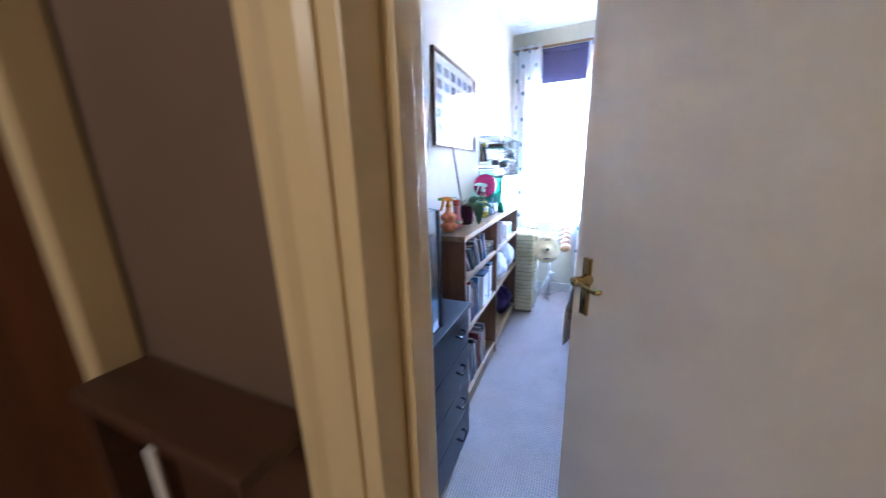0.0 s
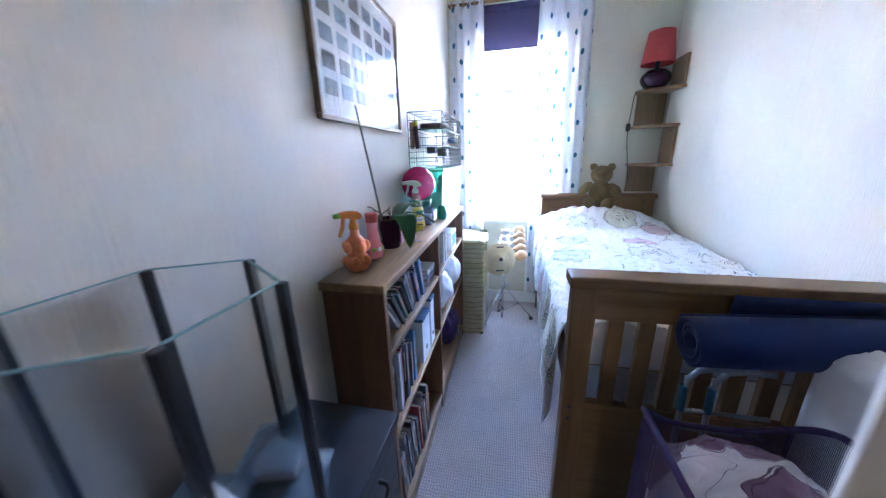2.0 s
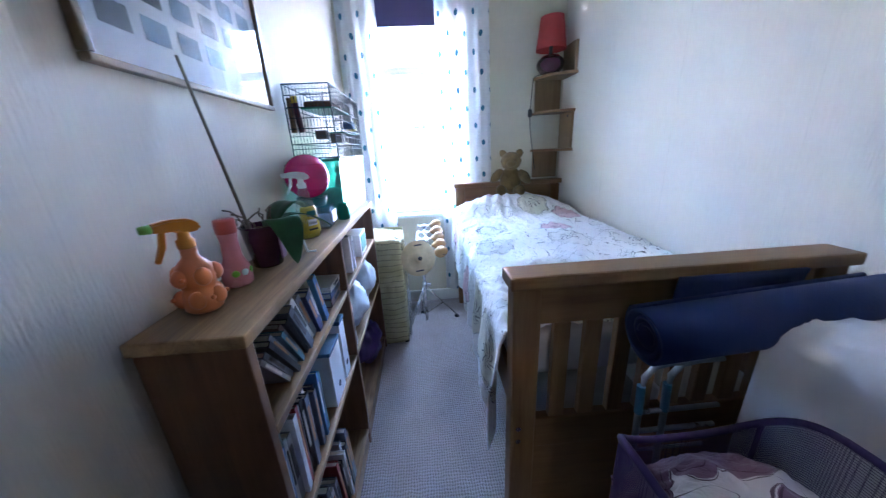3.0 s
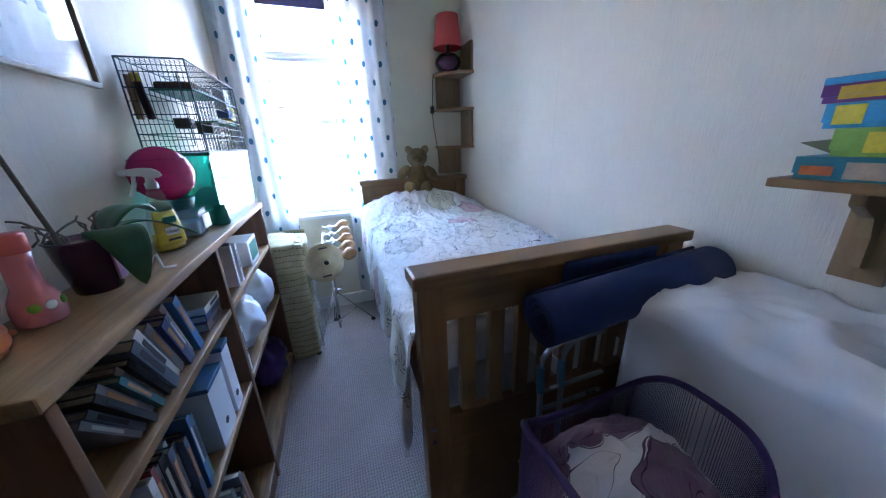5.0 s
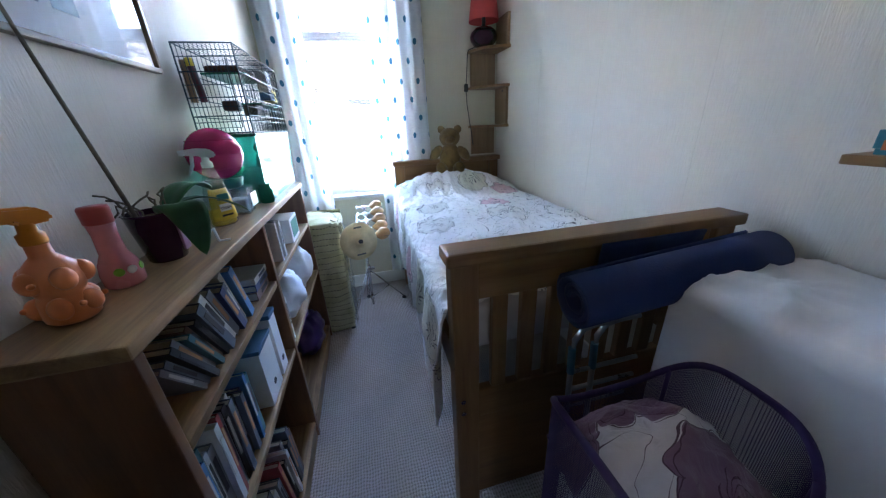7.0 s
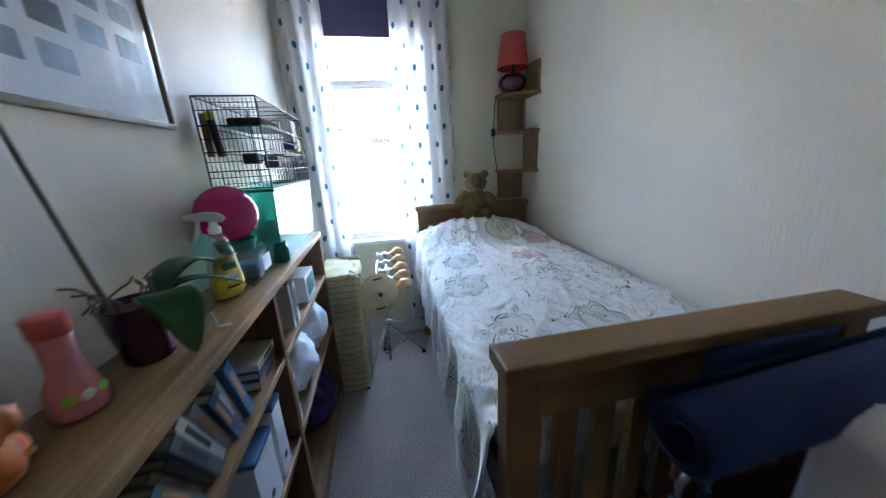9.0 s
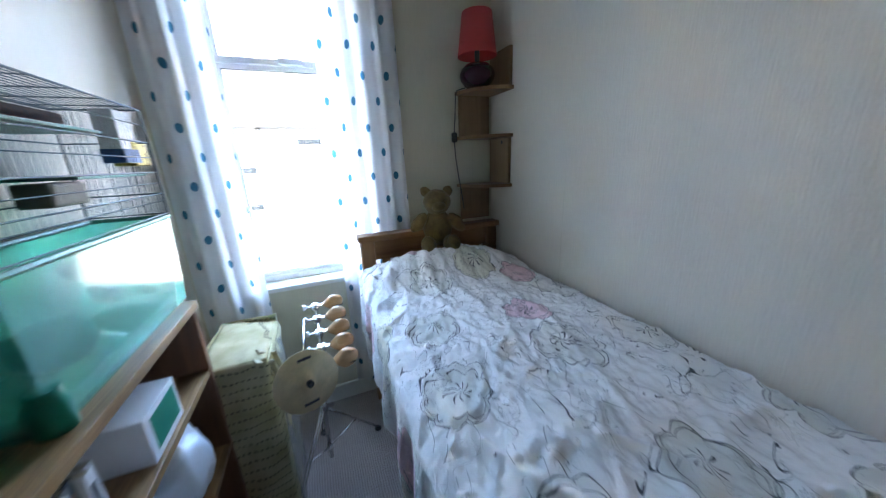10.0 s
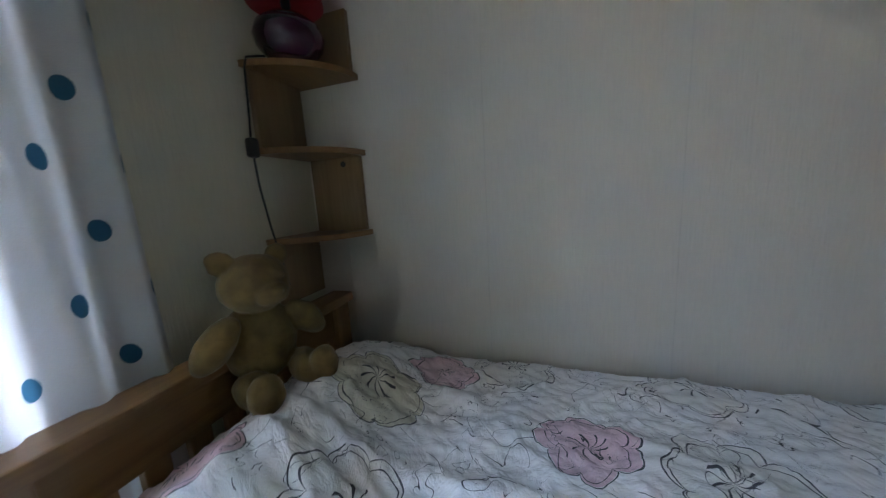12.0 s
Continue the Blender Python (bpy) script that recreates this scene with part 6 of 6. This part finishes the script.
def game_box(y0, y1, z, h, x0, main, label, prints):
    y0, y1, x0 = y0 - 0.036, y1 - 0.036, x0 + 0.024
    ob = thing("board_game", ((x0 + W) / 2, (y0 + y1) / 2, z), label, "board game", "boxed games on the wall shelf")
    part("box_base", boxed((x0 + 0.003, y0 + 0.003, z), (W - 0.006, y1 - 0.003, z + h * 0.25), 0.001), main, ob)
    lid = part("box_lid", boxed((x0, y0, z + h * 0.2502), (W - 0.004, y1, z + h), 0.0015), main, ob)
    for a0, a1, b0, b1, m in prints:
        part("print", boxed((x0 - 0.0008, y1 - a1, z + h * b0), (x0 - 0.0001, y1 - a0, z + h * b1)), m, lid)
    return ob


def ink(name, c):
    return plain(name, c, 0.45, var=0.15, scale=60, bump=0)


INKS = dict(teal=ink("teal_print", (0.03, 0.20, 0.26)), lime=ink("lime_print", (0.28, 0.48, 0.08)), sky=ink("sky_blue_print", (0.06, 0.34, 0.62)), navy=ink("navy_print", (0.03, 0.03, 0.16)), gold=ink("gold_print", (0.68, 0.42, 0.03)), yellow=ink("bright_yellow_print", (0.80, 0.66, 0.06)), orange=ink("orange_print", (0.62, 0.16, 0.04)), sand=ink("sand_print", (0.50, 0.38, 0.28)), blue=ink("strong_blue_print", (0.02, 0.12, 0.55)), purple=ink("purple_print", (0.14, 0.03, 0.20)))
zz = GZ + 0.0005
game_box(1.36, 1.812, zz, 0.045, 1.492, INKS["teal"], "flat teal boxed game with a sea picture", [(0.012, 0.06, 0.2, 0.6, INKS["orange"]), (0.075, 0.16, 0.1, 0.8, INKS["sand"]), (0.165, 0.21, 0.15, 0.75, INKS["orange"]), (0.22, 0.30, 0.2, 0.9, INKS["navy"]), (0.31, 0.42, 0.1, 0.85, INKS["sky"])])
game_box(1.40, 1.772, zz + 0.0455, 0.052, 1.500, INKS["lime"], "lime green boxed game with bold blue title", [(0.045, 0.095, 0.15, 0.85, INKS["yellow"]), (0.120, 0.150, 0.25, 0.75, INKS["blue"]), (0.156, 0.182, 0.25, 0.65, INKS["blue"]), (0.188, 0.212, 0.25, 0.65, INKS["blue"]), (0.22, 0.245, 0.25, 0.65, INKS["blue"])])
game_box(1.38, 1.796, zz + 0.098, 0.046, 1.502, INKS["sky"], "sky blue boxed game with dark lettering", [(0.015, 0.055, 0.15, 0.9, INKS["yellow"])] + [(0.095 + 0.020 * k, 0.108 + 0.020 * k, 0.42, 0.85, INKS["navy"]) for k in range(9) if k != 5] + [(0.095, 0.25, 0.18, 0.28, INKS["blue"])])
game_box(1.37, 1.806, zz + 0.1445, 0.046, 1.496, INKS["purple"], "purple and blue boxed game with a gold panel", [(0.025, 0.26, 0.12, 0.62, INKS["gold"]), (0.0, 0.40, 0.72, 0.98, INKS["sky"]), (0.20, 0.215, 0.25, 0.5, INKS["navy"]), (0.235, 0.25, 0.25, 0.5, INKS["navy"]), (0.03, 0.10, 0.25, 0.32, INKS["sand"])])
flap = thing("loose_card_flap", (1.5, 1.82, zz + 0.046), "torn open olive card flap sticking out between the games", "card")
bm = bmesh.new()
prism(bm, [(1.774, zz + 0.052), (1.822, zz + 0.072), (1.774, zz + 0.078)], 1.536, 1.584, 0)
part("flap", bm, plain("olive_card", (0.16, 0.15, 0.08), 0.8), flap)
flap.location.y -= 0.036

# ---- in the tank, and by the door ----
def food_tub(c, size, turn, label):
    ob = thing("food_tub", (c[0], c[1], c[2]), label, "food tub", "food tubs in the tank", turn=turn)
    w, d, h = size
    bm = bmesh.new()
    rings = []
    for k, z in ((0.84, 0.0005), (0.97, h - 0.008)):
        pts = []
        for cx, cy, a0 in ((1, 1, 0), (-1, 1, 90), (-1, -1, 180), (1, -1, 270)):
            for i in range(5):
                a = radians(a0 + i * 22.5)
                r = 0.016
                pts.append(bm.verts.new((cx * (w / 2 * k - r) + r * math.cos(a), cy * (d / 2 * k - r) + r * math.sin(a), z)))
        rings.append(pts)
    bm.faces.new(rings[0][::-1])
    n = len(rings[0])
    for i in range(n):
        bm.faces.new((rings[0][i], rings[0][(i + 1) % n], rings[1][(i + 1) % n], rings[1][i]))
    bm.faces.new(rings[1])
    part("body", bm, FROSTED, ob, world=False)
    lid = part("lid", boxed((-w / 2, -d / 2, h - 0.008), (w / 2, d / 2, h), 0.004), FROSTED, ob, "frosted clip-on lid", world=False)
    bm = bmesh.new()
    bent(bm, [(w * 0.20 * math.cos(k * math.tau / 20), d * 0.26 * math.sin(k * math.tau / 20), h + 0.0005) for k in range(20)], 0.0016, 5, True)
    part("lid_ring", bm, FROSTED, lid, world=False)
    part("contents", boxed((-w * 0.38, -d * 0.38, 0.004), (w * 0.38, d * 0.38, h * 0.55), 0.012), plain("tub_contents", (0.22, 0.15, 0.10), 0.8, var=0.4, scale=60), ob, world=False)


TB = KZ + 0.0075
food_tub((0.185, 1.420, TB), (0.11, 0.165, 0.062), 8, "frosted plastic food tub holding brown contents")
food_tub((0.090, 1.320, TB), (0.10, 0.145, 0.050), -14, "frosted plastic food tub")
food_tub((0.110, 1.320, TB + 0.052), (0.115, 0.165, 0.050), 12, "frosted plastic food tub with a paper note on its lid")
food_tub((0.150, 1.460, TB + 0.064), (0.105, 0.105, 0.045), 18, "small frosted plastic food tub")
note = thing("paper_note", (0.11, 1.335, TB + 0.103), "folded sheet of white paper on a tub lid", "paper")
bm = bmesh.new()
cloth(bm, 8, 8, lambda u, v: (0.072 + 0.075 * u + 0.02 * v, 1.280 + 0.105 * v - 0.02 * u, TB + 0.1045 + 0.004 * u * v + 0.0015 * math.sin(u * 6)))
part("sheet", bm, plain("white_paper", (0.74, 0.74, 0.76), 0.85, var=0.04, bump=0.2), note, solid=0.0006)
film = thing("plastic_bag", (0.10, 1.295, TB), "scrap of clear polythene bag under the tubs", "bag")
bm = bmesh.new()
cloth(bm, 16, 12, lambda u, v: (0.035 + 0.17 * u, 1.240 + 0.10 * v, TB + 0.006 + 0.035 * abs(noise.noise((u * 3, v * 3, 6)))))
part("film", bm, clear("polythene", (0.94, 0.95, 0.96), 0.25, 1.5, 0.3), film, solid=0.001)

vac = thing("vacuum_cleaner", (0.10, 0.960, 0), "blue upright vacuum cleaner with its grey flex wound up", "vacuum cleaner")
VACBLUE = plain("steel_blue_plastic", (0.06, 0.12, 0.22), 0.35, var=0.1, coat=0.2)
part("floor_head", boxed((0.02, 0.835, 0.012), (0.24, 1.075, 0.10), 0.03), BLACK, vac, smooth=False)
bm = bmesh.new()
turned(bm, [(0.055, 0.10), (0.062, 0.12), (0.062, 0.82), (0.058, 1.11), (0.050, 1.195), (0.030, 1.205)], (0.105, 0.965, 0), 28)
part("body", bm, VACBLUE, vac, smooth=True)
bm = bmesh.new()
turned(bm, [(0.030, 1.204), (0.040, 1.210), (0.040, 1.232), (0.024, 1.240)], (0.105, 0.965, 0), 24)
part("cap", bm, BLACK, vac, smooth=True)
bm = bmesh.new()
turned(bm, [(0.024, 1.240), (0.020, 1.262), (0.012, 1.270)], (0.105, 0.965, 0), 20)
part("knob", bm, WHITEPLASTIC, vac, smooth=True)
FLEX = plain("grey_flex", (0.16, 0.18, 0.21), 0.45, var=0.1)
part("cord_hook", made(rod, (0.14, 0.990, 1.185), (0.205, 1.025, 1.19), 0.008, sides=10), BLACK, vac)
for k in range(5):
    bm = bmesh.new()
    bent(bm, [(0.190 + 0.008 * k + 0.012 * math.sin(a * 2 + k), 0.990 + (0.055 + 0.012 * (k % 3)) * math.cos(a) + 0.006 * k, 1.015 + (0.165 + 0.012 * (k % 2)) * math.sin(a)) for a in [j * math.tau / 28 for j in range(28)]], 0.0045, 8, True)
    part("flex_loop", bm, FLEX, vac, smooth=True)

# ---- the landing ----
press = thing("landing_cupboard", (0.05, 0.3, 0), "red-brown stained wooden cupboard side on the landing", "cupboard")
part("side", boxed((-0.35, 0.30, 0), (0.075, S - 0.124, 2.1), 0.006), REDWOOD, press)
part("edge_trim", boxed((0.076, S - 0.175, 0), (0.128, S - 0.124, 2.1), 0.004), CREAM_GLOSS, press)
rack = thing("landing_shelf", (0.32, S - 0.16, 0.72), "dark wooden shelf box fixed to the landing wall", "shelf")
part("back", boxed((0.135, S - 0.132, 0.72), (0.455, S - 0.124, 1.065), 0.003), DARKWOOD, rack)
part("ledge", boxed((0.132, S - 0.205, 1.066), (0.458, S - 0.124, 1.084), 0.003), DARKWOOD, rack)
part("side", boxed((0.135, S - 0.200, 0.72), (0.147, S - 0.133, 1.065), 0.002), DARKWOOD, rack)
part("shelf", boxed((0.148, S - 0.200, 0.72), (0.455, S - 0.133, 0.732), 0.002), DARKWOOD, rack)
cardn = thing("white_card", (0.279, S - 0.196, 0.733), "upright white card in the landing shelf", "card")
part("card", boxed((0.270, S - 0.198, 0.7325), (0.288, S - 0.194, 1.04), 0.001), WHITEPLASTIC, cardn)
